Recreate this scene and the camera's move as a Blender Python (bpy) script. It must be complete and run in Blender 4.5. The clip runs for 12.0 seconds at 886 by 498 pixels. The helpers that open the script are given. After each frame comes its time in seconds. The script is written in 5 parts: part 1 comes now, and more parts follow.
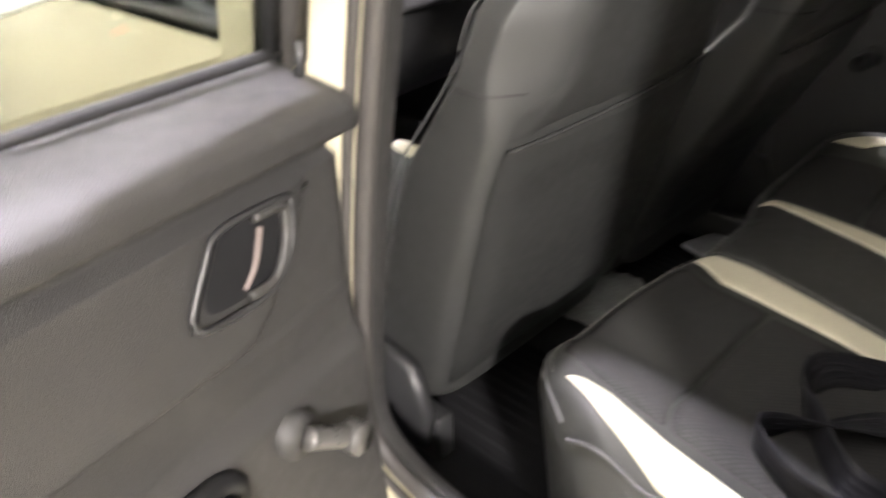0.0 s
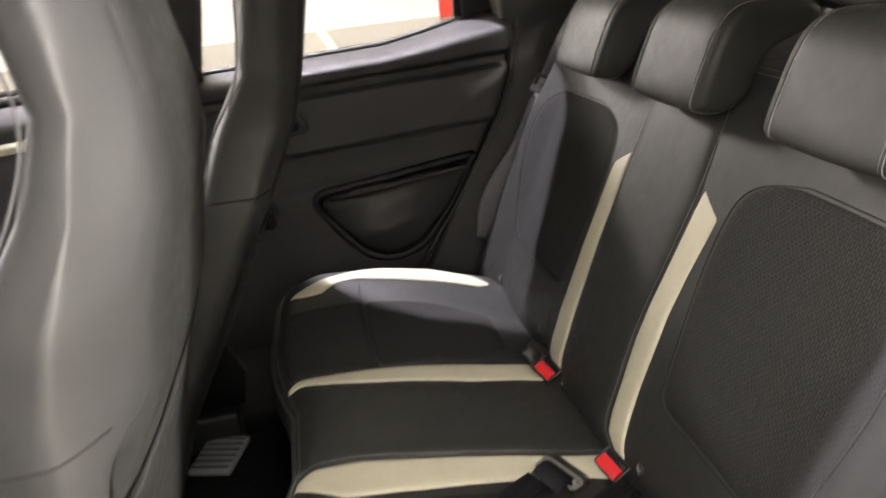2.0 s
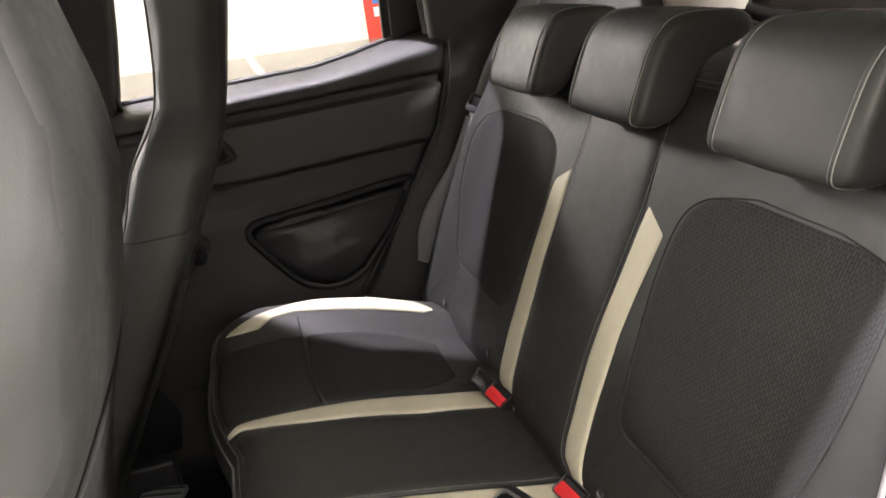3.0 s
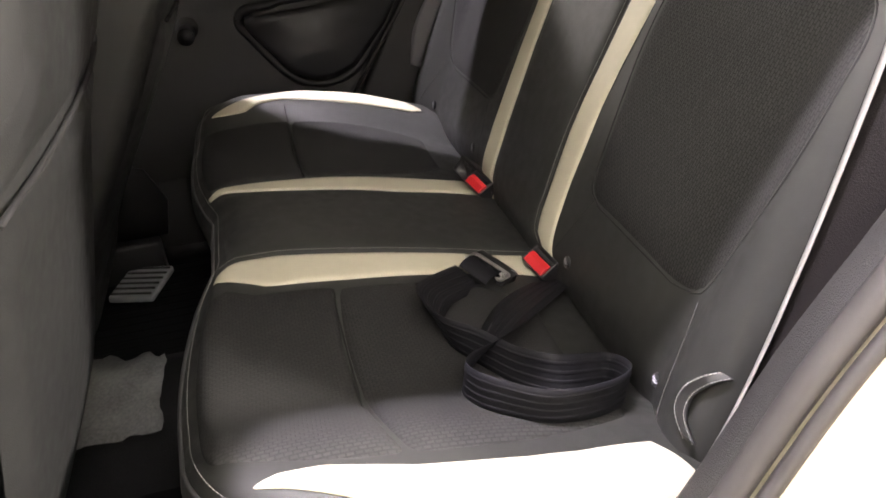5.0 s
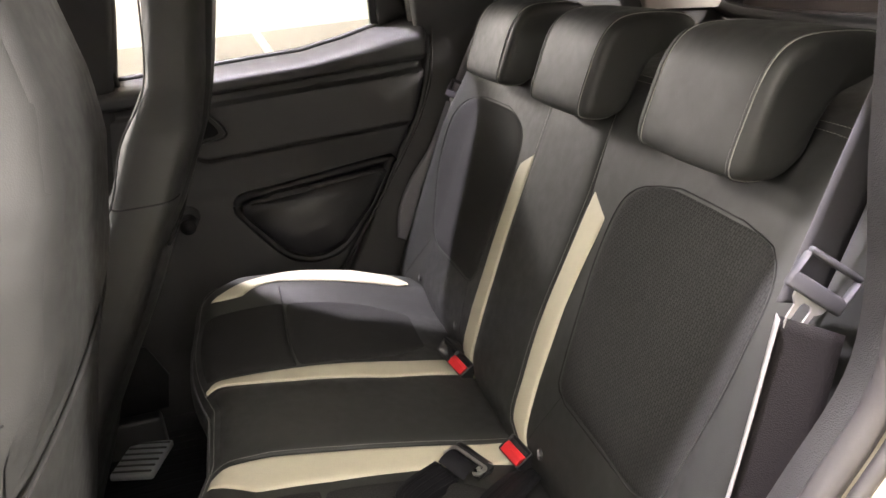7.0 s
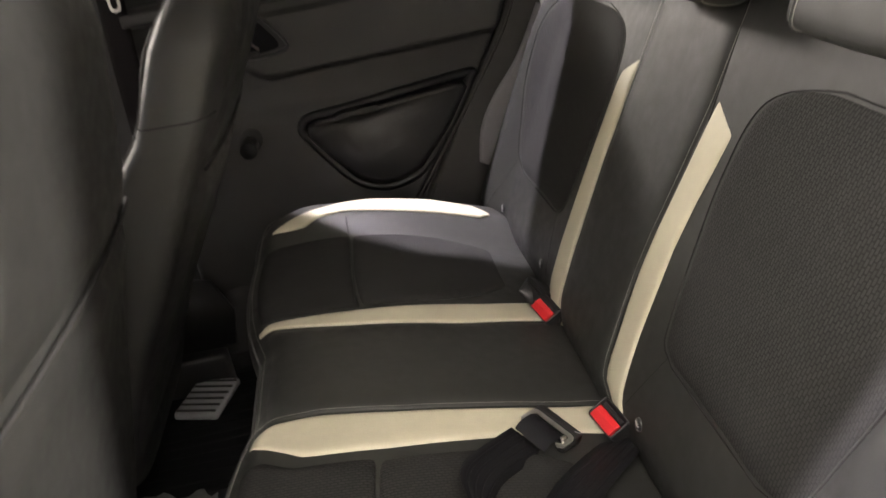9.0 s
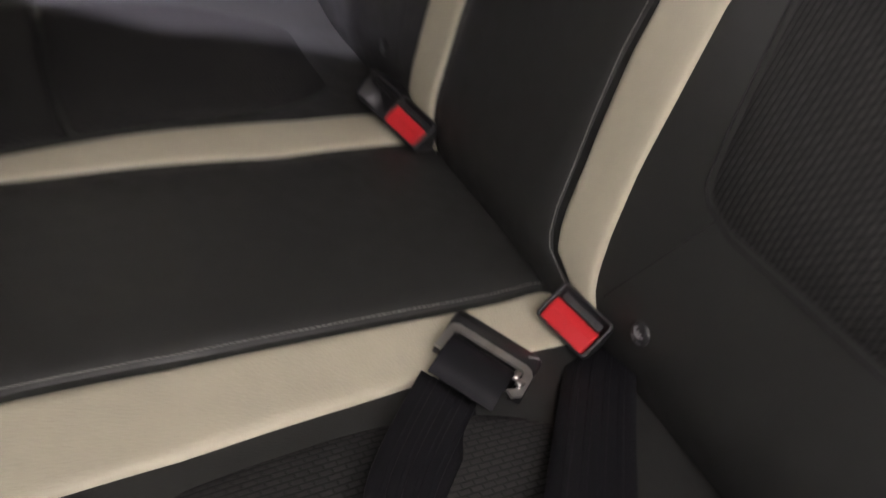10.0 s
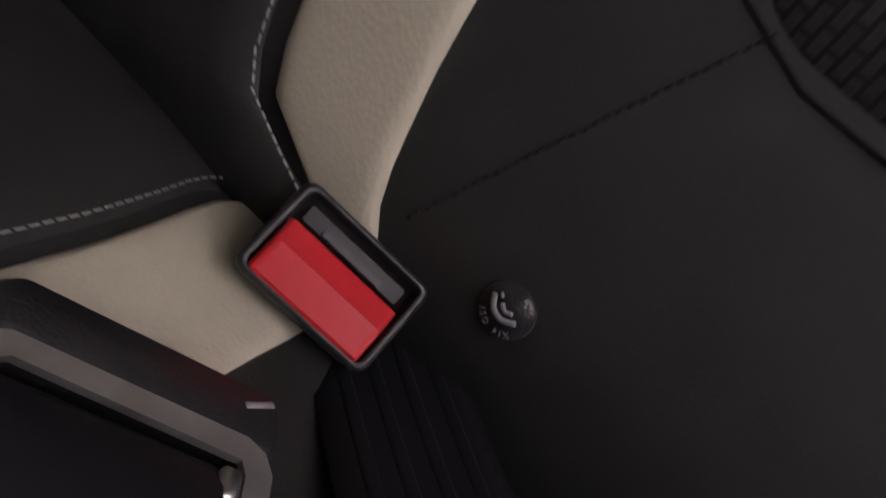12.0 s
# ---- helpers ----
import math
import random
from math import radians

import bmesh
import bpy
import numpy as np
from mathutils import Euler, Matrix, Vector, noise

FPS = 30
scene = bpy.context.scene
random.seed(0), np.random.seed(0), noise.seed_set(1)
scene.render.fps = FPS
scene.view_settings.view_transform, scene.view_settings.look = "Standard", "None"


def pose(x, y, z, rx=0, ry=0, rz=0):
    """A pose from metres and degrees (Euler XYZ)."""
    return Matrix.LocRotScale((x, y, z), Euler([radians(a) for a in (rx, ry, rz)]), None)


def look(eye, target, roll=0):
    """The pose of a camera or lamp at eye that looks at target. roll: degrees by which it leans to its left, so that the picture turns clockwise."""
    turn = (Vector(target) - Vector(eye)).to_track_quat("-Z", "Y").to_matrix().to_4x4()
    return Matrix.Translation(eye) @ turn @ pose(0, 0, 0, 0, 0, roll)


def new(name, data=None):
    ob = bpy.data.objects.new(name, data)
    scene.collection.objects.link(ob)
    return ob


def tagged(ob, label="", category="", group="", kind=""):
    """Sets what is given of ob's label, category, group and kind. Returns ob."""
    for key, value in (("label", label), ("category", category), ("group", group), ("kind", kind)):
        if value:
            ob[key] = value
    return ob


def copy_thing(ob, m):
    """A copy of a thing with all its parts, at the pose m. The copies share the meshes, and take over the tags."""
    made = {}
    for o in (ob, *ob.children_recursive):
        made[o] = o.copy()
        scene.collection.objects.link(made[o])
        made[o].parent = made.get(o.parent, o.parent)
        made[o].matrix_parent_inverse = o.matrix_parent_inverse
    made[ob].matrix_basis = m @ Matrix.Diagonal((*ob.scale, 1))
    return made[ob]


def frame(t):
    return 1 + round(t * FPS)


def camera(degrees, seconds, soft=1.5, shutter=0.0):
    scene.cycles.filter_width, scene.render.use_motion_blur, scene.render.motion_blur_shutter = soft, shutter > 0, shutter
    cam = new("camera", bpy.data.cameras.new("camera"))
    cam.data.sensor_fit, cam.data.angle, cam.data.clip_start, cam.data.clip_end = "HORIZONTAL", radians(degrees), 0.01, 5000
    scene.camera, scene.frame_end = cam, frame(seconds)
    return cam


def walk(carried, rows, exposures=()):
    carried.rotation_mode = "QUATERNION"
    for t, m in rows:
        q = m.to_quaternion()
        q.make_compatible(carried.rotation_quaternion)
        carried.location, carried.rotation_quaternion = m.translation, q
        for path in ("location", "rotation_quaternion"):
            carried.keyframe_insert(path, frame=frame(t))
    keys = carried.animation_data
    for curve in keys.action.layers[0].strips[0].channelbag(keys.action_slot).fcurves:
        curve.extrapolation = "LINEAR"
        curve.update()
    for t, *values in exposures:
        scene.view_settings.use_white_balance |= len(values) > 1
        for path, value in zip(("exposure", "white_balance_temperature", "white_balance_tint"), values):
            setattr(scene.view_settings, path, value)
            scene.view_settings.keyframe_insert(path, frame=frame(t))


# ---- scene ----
cam = camera(60.5, 12.0, shutter=0.5)
PATH = [
    (0, (0.009, -0.917, 1.183), (-1.203, 0.319, 0.181), -1.8),
    (0.3, (0.046, -0.97, 1.225), (-0.97, 0.497, 0.322), -2.6),
    (0.5, (0.053, -1.009, 1.23), (-0.799, 0.596, 0.394), -3.4),
    (0.6, (0.045, -1.013, 1.231), (-0.715, 0.641, 0.402), -3.3),
    (1, (-0.074, -1.003, 1.225), (-0.432, 0.803, 0.444), -3.3),
    (1.5, (-0.209, -0.901, 1.201), (-0.154, 0.953, 0.453), -4.7),
    (2, (-0.3, -0.767, 1.191), (-0.017, 1.074, 0.463), -6.6),
    (2.5, (-0.294, -0.722, 1.192), (0.152, 1.109, 0.523), -7.9),
    (4.5, (-0.297, -0.77, 1.093), (0.096, 0.955, 0.161), -5.6),
    (5, (-0.3, -0.784, 1.061), (0.086, 0.905, 0.062), -4.3),
    (5.2, (-0.297, -0.782, 1.06), (0.082, 0.898, 0.042), -4.4),
    (5.5, (-0.292, -0.775, 1.078), (0.105, 0.915, 0.083), -4.0),
    (6, (-0.273, -0.771, 1.143), (0.156, 0.984, 0.285), -4.3),
    (6.5, (-0.264, -0.798, 1.188), (0.179, 0.997, 0.425), -5.2),
    (6.7, (-0.263, -0.82, 1.201), (0.181, 0.985, 0.462), -5.6),
    (8.5, (-0.23, -0.742, 1.162), (-0.009, 1.083, 0.375), -8.1),
    (9, (-0.207, -0.665, 1.133), (-0.058, 1.123, 0.249), -9.0),
    (9.5, (-0.173, -0.511, 1.085), (0.089, 1.154, 0.01), -8.8),
    (10, (-0.216, -0.255, 0.924), (0.429, 1.052, -0.447), -0.1),
    (10.5, (-0.156, -0.14, 0.789), (0.725, 0.83, -0.722), 12.9),
    (11, (-0.117, -0.077, 0.716), (1.078, 0.606, -0.735), 24.4),
    (11.5, (-0.097, -0.048, 0.671), (1.284, 0.297, -0.734), 34.4),
    (12, (-0.115, -0.054, 0.7), (1.308, 0.36, -0.643), 33.6),
]
walk(cam, [(t, look(e, a, r)) for t, e, a, r in PATH], [(0, 0.02, 6500, 15), (1.5, 0.2, 6600, 16), (2.5, 0.34, 6600, 16), (5, 0.26, 6700, 18), (6.5, 0.44, 6700, 17), (8.5, 0.38, 6700, 16), (9.3, 0.38, 6900, 16), (10.5, -0.5, 6000, 29), (12, -0.75, 6200, 33)])

# ---- light ----
world = bpy.data.worlds.new("showroom_world")
scene.world = world
world.use_nodes = True
world.node_tree.nodes["Background"].inputs[0].default_value = (0.9, 0.93, 1.0, 1)
world.node_tree.nodes["Background"].inputs[1].default_value = 0.15


def area_lamp(name, place, target, sx, sy, watts, colour=(1.0, 0.96, 0.88)):
    data = bpy.data.lights.new(name, "AREA")
    data.shape, data.size, data.size_y, data.energy, data.color = "RECTANGLE", sx, sy, watts, colour
    ob = new(name, data)
    ob.matrix_world = look(place, target)
    return ob


def lift(z):
    """The upper part of the cabin stands a little higher."""
    t = min(max((z - 1.12) / 0.2, 0), 1)
    return z + 0.075 * t * t * (3 - 2 * t)


def lean(z):
    """How far the sides lean in above the windows' middle, and round over into the roof."""
    t = min(max((z - 1.20) / 0.22, 0), 1)
    k = min(max((z - 1.35) / 0.08, 0), 1)
    return 0.055 * t * t * (3 - 2 * t) + 0.19 * k * k * (3 - 2 * k)


# ceiling spots over both flanks, then farther off an added spot, rows and wall washes
COOL = (0.93, 0.90, 1.0)
WARM = (1.0, 0.965, 0.90)
area_lamp("ceiling_spot_near", (-0.6, -0.61, 3.2), (-0.5, -0.5, 0), 0.07, 0.07, 220, COOL)
area_lamp("ceiling_spot_far", (-0.65, 1.21, 3.2), (-0.7, 1.0, 0), 0.07, 0.07, 200, COOL)
# unseen lamps, added to brighten the front seat's side, open door and bench
area_lamp("fill_spot_side", (4.2, -3.8, 3.2), (-0.4, -0.4, 0.9), 0.4, 0.4, 1050, WARM)
area_lamp("fill_row_side", (-1.0, -2.1, 3.2), (-0.7, -0.6, 0.6), 3.4, 1.2, 120, WARM)
# unseen rows, added to light headrests and backrest through the far windows
area_lamp("fill_row_front", (-6.8, 5.4, 3.1), (0.0, 0.1, 1.0), 3.0, 0.8, 440, WARM)
area_lamp("fill_row_front", (-2.8, 6.5, 3.2), (0.0, 0.0, 1.0), 1.6, 0.4, 200, WARM)
# unseen washes, added so that bright walls fill the cabin with light
for place, target, wide, watts in (
        ((-1.0, -5.0, 3.3), (-1.0, -7.0, 1.2), 9.0, 25),
        ((-6.9, 0.6, 3.3), (-9.0, 0.6, 1.2), 6.0, 2800),
        ((6.8, -3.2, 3.3), (9.0, -3.2, 1.2), 6.0, 400),
        ((0.0, 12.4, 3.3), (0.0, 14.6, 2.2), 12.0, 170)):
    area_lamp("wall_wash_fill", place, target, wide, 0.9, watts, (1.0, 0.94, 0.85))

# ---- materials ----


def material(name, colour, rough=0.5, metal=0.0, spread=0.12, scale=9.0, bump=0.0, bump_scale=400.0, coat=0.0, detail=60.0):
    m = bpy.data.materials.new(name)
    m.use_nodes = True
    nt = m.node_tree
    b = nt.nodes["Principled BSDF"]
    b.inputs["Roughness"].default_value, b.inputs["Metallic"].default_value = rough, metal
    b.inputs["Coat Weight"].default_value = coat
    co = nt.nodes.new("ShaderNodeTexCoord")
    n1 = nt.nodes.new("ShaderNodeTexNoise")
    n1.inputs["Scale"].default_value, n1.inputs["Detail"].default_value = scale, 4
    n2 = nt.nodes.new("ShaderNodeTexNoise")
    n2.inputs["Scale"].default_value, n2.inputs["Detail"].default_value = detail, 3
    nt.links.new(co.outputs["Object"], n1.inputs["Vector"])
    nt.links.new(co.outputs["Object"], n2.inputs["Vector"])
    mix = nt.nodes.new("ShaderNodeMath")
    mix.operation = "ADD"
    nt.links.new(n1.outputs["Fac"], mix.inputs[0])
    nt.links.new(n2.outputs["Fac"], mix.inputs[1])
    ramp = nt.nodes.new("ShaderNodeMapRange")
    ramp.inputs["From Min"].default_value, ramp.inputs["From Max"].default_value = 0.6, 1.4
    ramp.inputs["To Min"].default_value, ramp.inputs["To Max"].default_value = 1 - spread, 1 + spread
    nt.links.new(mix.outputs[0], ramp.inputs["Value"])
    mul = nt.nodes.new("ShaderNodeVectorMath")
    mul.operation = "SCALE"
    mul.inputs[0].default_value = colour[:3]
    nt.links.new(ramp.outputs[0], mul.inputs["Scale"])
    nt.links.new(mul.outputs[0], b.inputs["Base Color"])
    rr = nt.nodes.new("ShaderNodeMapRange")
    rr.inputs["From Min"].default_value, rr.inputs["From Max"].default_value = 0.3, 0.7
    rr.inputs["To Min"].default_value, rr.inputs["To Max"].default_value = max(rough - 0.06, 0.02), min(rough + 0.08, 1)
    nt.links.new(n2.outputs["Fac"], rr.inputs["Value"])
    nt.links.new(rr.outputs[0], b.inputs["Roughness"])
    if bump:
        v = nt.nodes.new("ShaderNodeTexVoronoi")
        v.inputs["Scale"].default_value = bump_scale
        nt.links.new(co.outputs["Object"], v.inputs["Vector"])
        bp = nt.nodes.new("ShaderNodeBump")
        bp.inputs["Strength"].default_value, bp.inputs["Distance"].default_value = bump, 0.0006
        nt.links.new(v.outputs["Distance"], bp.inputs["Height"])
        nt.links.new(bp.outputs[0], b.inputs["Normal"])
    return m


def woven(name, dark, light, axes, pitch=(0.0072, 0.0037), rough=0.85):
    """Cloth with rows of short raised dashes. axes: which object axes run along and across the rows."""
    m = bpy.data.materials.new(name)
    m.use_nodes = True
    nt = m.node_tree
    b = nt.nodes["Principled BSDF"]
    b.inputs["Roughness"].default_value = rough
    b.inputs["Specular IOR Level"].default_value = 0.3
    co = nt.nodes.new("ShaderNodeTexCoord")
    sp = nt.nodes.new("ShaderNodeSeparateXYZ")
    nt.links.new(co.outputs["Object"], sp.inputs[0])
    cb = nt.nodes.new("ShaderNodeCombineXYZ")
    nt.links.new(sp.outputs[axes[0]], cb.inputs[0])
    nt.links.new(sp.outputs[axes[1]], cb.inputs[1])
    br = nt.nodes.new("ShaderNodeTexBrick")
    br.inputs["Scale"].default_value = 1.0
    br.inputs["Brick Width"].default_value, br.inputs["Row Height"].default_value = pitch
    br.inputs["Mortar Size"].default_value = 0.0008
    br.inputs["Mortar Smooth"].default_value = 0.6
    br.inputs["Color1"].default_value = (*light, 1)
    br.inputs["Color2"].default_value = (*[0.75 * c for c in light], 1)
    br.inputs["Mortar"].default_value = (*dark, 1)
    nt.links.new(cb.outputs[0], br.inputs["Vector"])
    fine = nt.nodes.new("ShaderNodeTexNoise")
    fine.inputs["Scale"].default_value = 900
    nt.links.new(co.outputs["Object"], fine.inputs["Vector"])
    mm = nt.nodes.new("ShaderNodeMapRange")
    mm.inputs["To Min"].default_value, mm.inputs["To Max"].default_value = 0.6, 1.4
    nt.links.new(fine.outputs["Fac"], mm.inputs["Value"])
    mul = nt.nodes.new("ShaderNodeVectorMath")
    mul.operation = "SCALE"
    nt.links.new(br.outputs["Color"], mul.inputs[0])
    nt.links.new(mm.outputs[0], mul.inputs["Scale"])
    nt.links.new(mul.outputs[0], b.inputs["Base Color"])
    bp = nt.nodes.new("ShaderNodeBump")
    bp.inputs["Strength"].default_value, bp.inputs["Distance"].default_value = 0.35, 0.0009
    bp.invert = True
    nt.links.new(br.outputs["Fac"], bp.inputs["Height"])
    nt.links.new(bp.outputs[0], b.inputs["Normal"])
    return m


def glass(name, tint=(0.9, 0.95, 0.93)):
    m = bpy.data.materials.new(name)
    m.use_nodes = True
    b = m.node_tree.nodes["Principled BSDF"]
    b.inputs["Base Color"].default_value = (*tint, 1)
    b.inputs["Roughness"].default_value, b.inputs["Transmission Weight"].default_value, b.inputs["IOR"].default_value = 0.0, 1.0, 1.45
    return m


def glowing(name, colour, strength):
    m = bpy.data.materials.new(name)
    m.use_nodes = True
    b = m.node_tree.nodes["Principled BSDF"]
    b.inputs["Emission Color"].default_value, b.inputs["Emission Strength"].default_value = (*colour, 1), strength
    return m


LEATHER = material("black_leatherette", (0.024, 0.0246, 0.0226), 0.54, spread=0.16, scale=5, bump=0.12, bump_scale=900)
LEATHER.node_tree.nodes["Principled BSDF"].inputs["Specular IOR Level"].default_value = 0.5
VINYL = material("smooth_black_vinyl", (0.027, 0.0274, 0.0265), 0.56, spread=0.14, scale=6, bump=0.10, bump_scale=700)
# matter than the sides, and darkened: the seat backs' shade is in its colour
VINYL_SHADED = material("matte_vinyl_shaded", (0.019, 0.0193, 0.0188), 0.52, spread=0.14, scale=6, bump=0.12, bump_scale=800)
SATIN_BLACK = material("satin_black_plastic", (0.006, 0.006, 0.007), 0.5, spread=0.1)
# dark winder plastic made paler in colour for the strong light on it
SATIN_LIT = material("satin_plastic_lit", (0.062, 0.060, 0.058), 0.30, spread=0.12)
CLOTH_SEAT = woven("black_woven_cloth_seat", (0.012, 0.012, 0.0116), (0.032, 0.0316, 0.0304), (0, 1))
CLOTH_BACK = woven("black_woven_cloth_back", (0.010, 0.010, 0.0097), (0.033, 0.0326, 0.0314), (2, 1))
IVORY = material("ivory_leatherette", (0.55, 0.515, 0.39), 0.5, spread=0.07, scale=4, bump=0.25, bump_scale=600)
PIPING = material("grey_piping", (0.055, 0.055, 0.055), 0.65, spread=0.1)
THREAD = material("pale_thread", (0.26, 0.26, 0.24), 0.7, spread=0.15, detail=900)
DARK_THREAD = material("dark_thread", (0.012, 0.012, 0.012), 0.8)
PLASTIC = material("grained_dark_plastic", (0.029, 0.0281, 0.0278), 0.50, spread=0.08, scale=6, bump=0.5, bump_scale=900)
DASH_PLASTIC = material("matte_dash_plastic", (0.016, 0.016, 0.017), 0.7, spread=0.1, scale=6, bump=0.4, bump_scale=800)
PLASTIC_DARK = material("black_plastic", (0.022, 0.022, 0.023), 0.38, spread=0.15, bump=0.2, bump_scale=900)
RUBBER = material("grey_rubber_seal", (0.055, 0.051, 0.049), 0.45, spread=0.12, scale=20)
RUBBER_BLACK = material("black_rubber", (0.012, 0.012, 0.012), 0.5)
PAINT = material("ivory_car_paint", (0.46, 0.42, 0.31), 0.12, spread=0.03, coat=0.5)
CARPET = material("black_carpet", (0.014, 0.014, 0.015), 0.95, spread=0.3, detail=300, bump=0.6, bump_scale=500)
MAT_GREY = material("grey_paper_mat", (0.14, 0.145, 0.142), 0.9, spread=0.5, scale=14, detail=220)
FILM_GREY = material("grey_film_cover", (0.10, 0.105, 0.11), 0.35, spread=0.2, scale=30)
VENT_GREY = material("grey_vent_plastic", (0.30, 0.31, 0.32), 0.6, spread=0.1)
WEBBING = material("black_webbing", (0.012, 0.012, 0.014), 0.52, spread=0.12, detail=700, bump=0.06, bump_scale=2400)
# belt webbing in shaded and lit tones: the light is put into the colours
WEBBING_SHADED = material("brown_webbing_shaded", (0.0095, 0.0078, 0.0080), 0.75, spread=0.1, detail=500, bump=0.5, bump_scale=900)
WEBBING_LIT_GRIP = material("lit_webbing_and_grip", (0.062, 0.060, 0.066), 0.7, spread=0.1, detail=400)
WEBBING_LIT_FOLD = material("lit_folded_webbing", (0.27, 0.26, 0.245), 0.7, spread=0.1, detail=400)
WEBBING_FAR_LIT = material("far_webbing_lit", (0.20, 0.195, 0.215), 0.7, spread=0.1, detail=400)
SHELF = material("brown_grey_carpet", (0.13, 0.105, 0.10), 0.95, spread=0.25, detail=300)
PILLAR_PALE = material("pale_grey_trim", (0.42, 0.40, 0.36), 0.7, spread=0.06)
CHROME = material("worn_steel", (0.62, 0.61, 0.58), 0.28, metal=1.0, spread=0.12)
STEEL = material("matte_steel", (0.60, 0.59, 0.57), 0.50, metal=1.0, spread=0.2, scale=60)
MAT_RUBBER = material("matte_black_rubber", (0.009, 0.009, 0.010), 0.85, spread=0.3, detail=200)
for cloth in (CARPET, MAT_RUBBER, WEBBING, WEBBING_SHADED):
    cloth.node_tree.nodes["Principled BSDF"].inputs["Specular IOR Level"].default_value = 0.15
RED = material("red_button", (0.62, 0.025, 0.030), 0.36, spread=0.02, scale=40)
HEADLINER = material("grey_headliner", (0.32, 0.31, 0.29), 0.95, spread=0.06, detail=300)
WALL = material("white_wall_paint", (0.82, 0.82, 0.80), 0.7, spread=0.03, scale=2)
CEILING = material("white_ceiling", (0.75, 0.75, 0.74), 0.8, spread=0.03)
TILE = material("beige_glossy_tile", (0.30, 0.285, 0.215), 0.16, spread=0.06, scale=1.5)
TILE.node_tree.nodes["Principled BSDF"].inputs["Specular IOR Level"].default_value = 0.25
TAPE = material("white_floor_tape", (0.85, 0.85, 0.82), 0.5, spread=0.05)
RED_BOARD = material("red_board", (0.70, 0.05, 0.03), 0.45, spread=0.05)
BLUE_BOARD = material("blue_print", (0.08, 0.22, 0.62), 0.5)
WHITE_BOARD = material("white_print", (0.8, 0.8, 0.82), 0.5)
GLASS_EDGE = material("polished_glass_edge", (0.62, 0.68, 0.64), 0.3, spread=0.05)
GLASS = glass("clear_glass")
GLASS_TINT = glass("tinted_glass", (0.36, 0.385, 0.345))
TUBE = glowing("led_tube", (1.0, 0.97, 0.92), 6)
TAG_GREY = material("grey_print", (0.25, 0.25, 0.26), 0.5)

# ---- small builders ----


def part(name, bm, mat, parent=None, label="", smooth=True):
    bmesh.ops.recalc_face_normals(bm, faces=bm.faces)
    me = bpy.data.meshes.new(name)
    bm.to_mesh(me)
    bm.free()
    me.materials.append(mat)
    if smooth:
        me.polygons.foreach_set("use_smooth", [True] * len(me.polygons))
    ob = new(name, me)
    if parent:
        ob.parent = parent
    if label:
        ob["label"] = label
    return ob


def thing(name, label, category, group="", kind=""):
    return tagged(new(name), label, category, group, kind)


def grid(bm, rows, close_u=False, close_v=False):
    """Faces between rows of points."""
    vs = [[bm.verts.new(p) for p in r] for r in rows]
    n, k = len(vs), len(vs[0])
    for i in range(n if close_u else n - 1):
        for j in range(k if close_v else k - 1):
            q = (vs[i][j], vs[(i + 1) % n][j], vs[(i + 1) % n][(j + 1) % k], vs[i][(j + 1) % k])
            bm.faces.new(q)
    return vs


def cap(bm, ring):
    try:
        bm.faces.new(ring)
    except ValueError:
        pass


def smooth_line(pts, n, closed=False):
    """Catmull-Rom through the points, n steps for each span."""
    pts = [Vector(p) for p in pts]
    out, k = [], len(pts)
    spans = k if closed else k - 1
    for i in range(spans):
        if closed:
            a, b, c, d = pts[i - 1], pts[i], pts[(i + 1) % k], pts[(i + 2) % k]
        else:
            a, b, c, d = pts[max(i - 1, 0)], pts[i], pts[i + 1], pts[min(i + 2, k - 1)]
        for s in range(n):
            t = s / n
            out.append(0.5 * (2 * b + (c - a) * t + (2 * a - 5 * b + 4 * c - d) * t * t + (3 * b - a - 3 * c + d) * t ** 3))
    if not closed:
        out.append(pts[-1].copy())
    return out


def tube(bm, pts, r, sides=8, closed=False):
    pts = [Vector(p) for p in pts]
    rings, n = [], len(pts)
    up = Vector((0.21, 0.13, 0.97))
    for i, p in enumerate(pts):
        a = pts[i - 1] if (i or closed) else p
        b = pts[(i + 1) % n] if (i < n - 1 or closed) else p
        d = (b - a).normalized()
        s = d.cross(up)
        s = s.normalized() if s.length > 1e-4 else Vector((1, 0, 0))
        w = s.cross(d).normalized()
        rings.append([p + r * (math.cos(2 * math.pi * k / sides) * s + math.sin(2 * math.pi * k / sides) * w) for k in range(sides)])
    vs = grid(bm, rings, closed, True)
    if not closed:
        cap(bm, vs[0])
        cap(bm, vs[-1])


def box(bm, size, m=None, bevel=0.0, segments=2):
    made = bmesh.ops.create_cube(bm, size=1.0)["verts"]
    for v in made:
        v.co = Vector((v.co.x * size[0], v.co.y * size[1], v.co.z * size[2]))
    if bevel:
        edges = list({e for v in made for e in v.link_edges})
        got = bmesh.ops.bevel(bm, geom=edges, offset=bevel, segments=segments, profile=0.5, affect="EDGES")
        made = list({v for f in got["faces"] for v in f.verts} | {v for v in made if v.is_valid})
    if m is not None:
        for v in made:
            v.co = m @ v.co
    return made


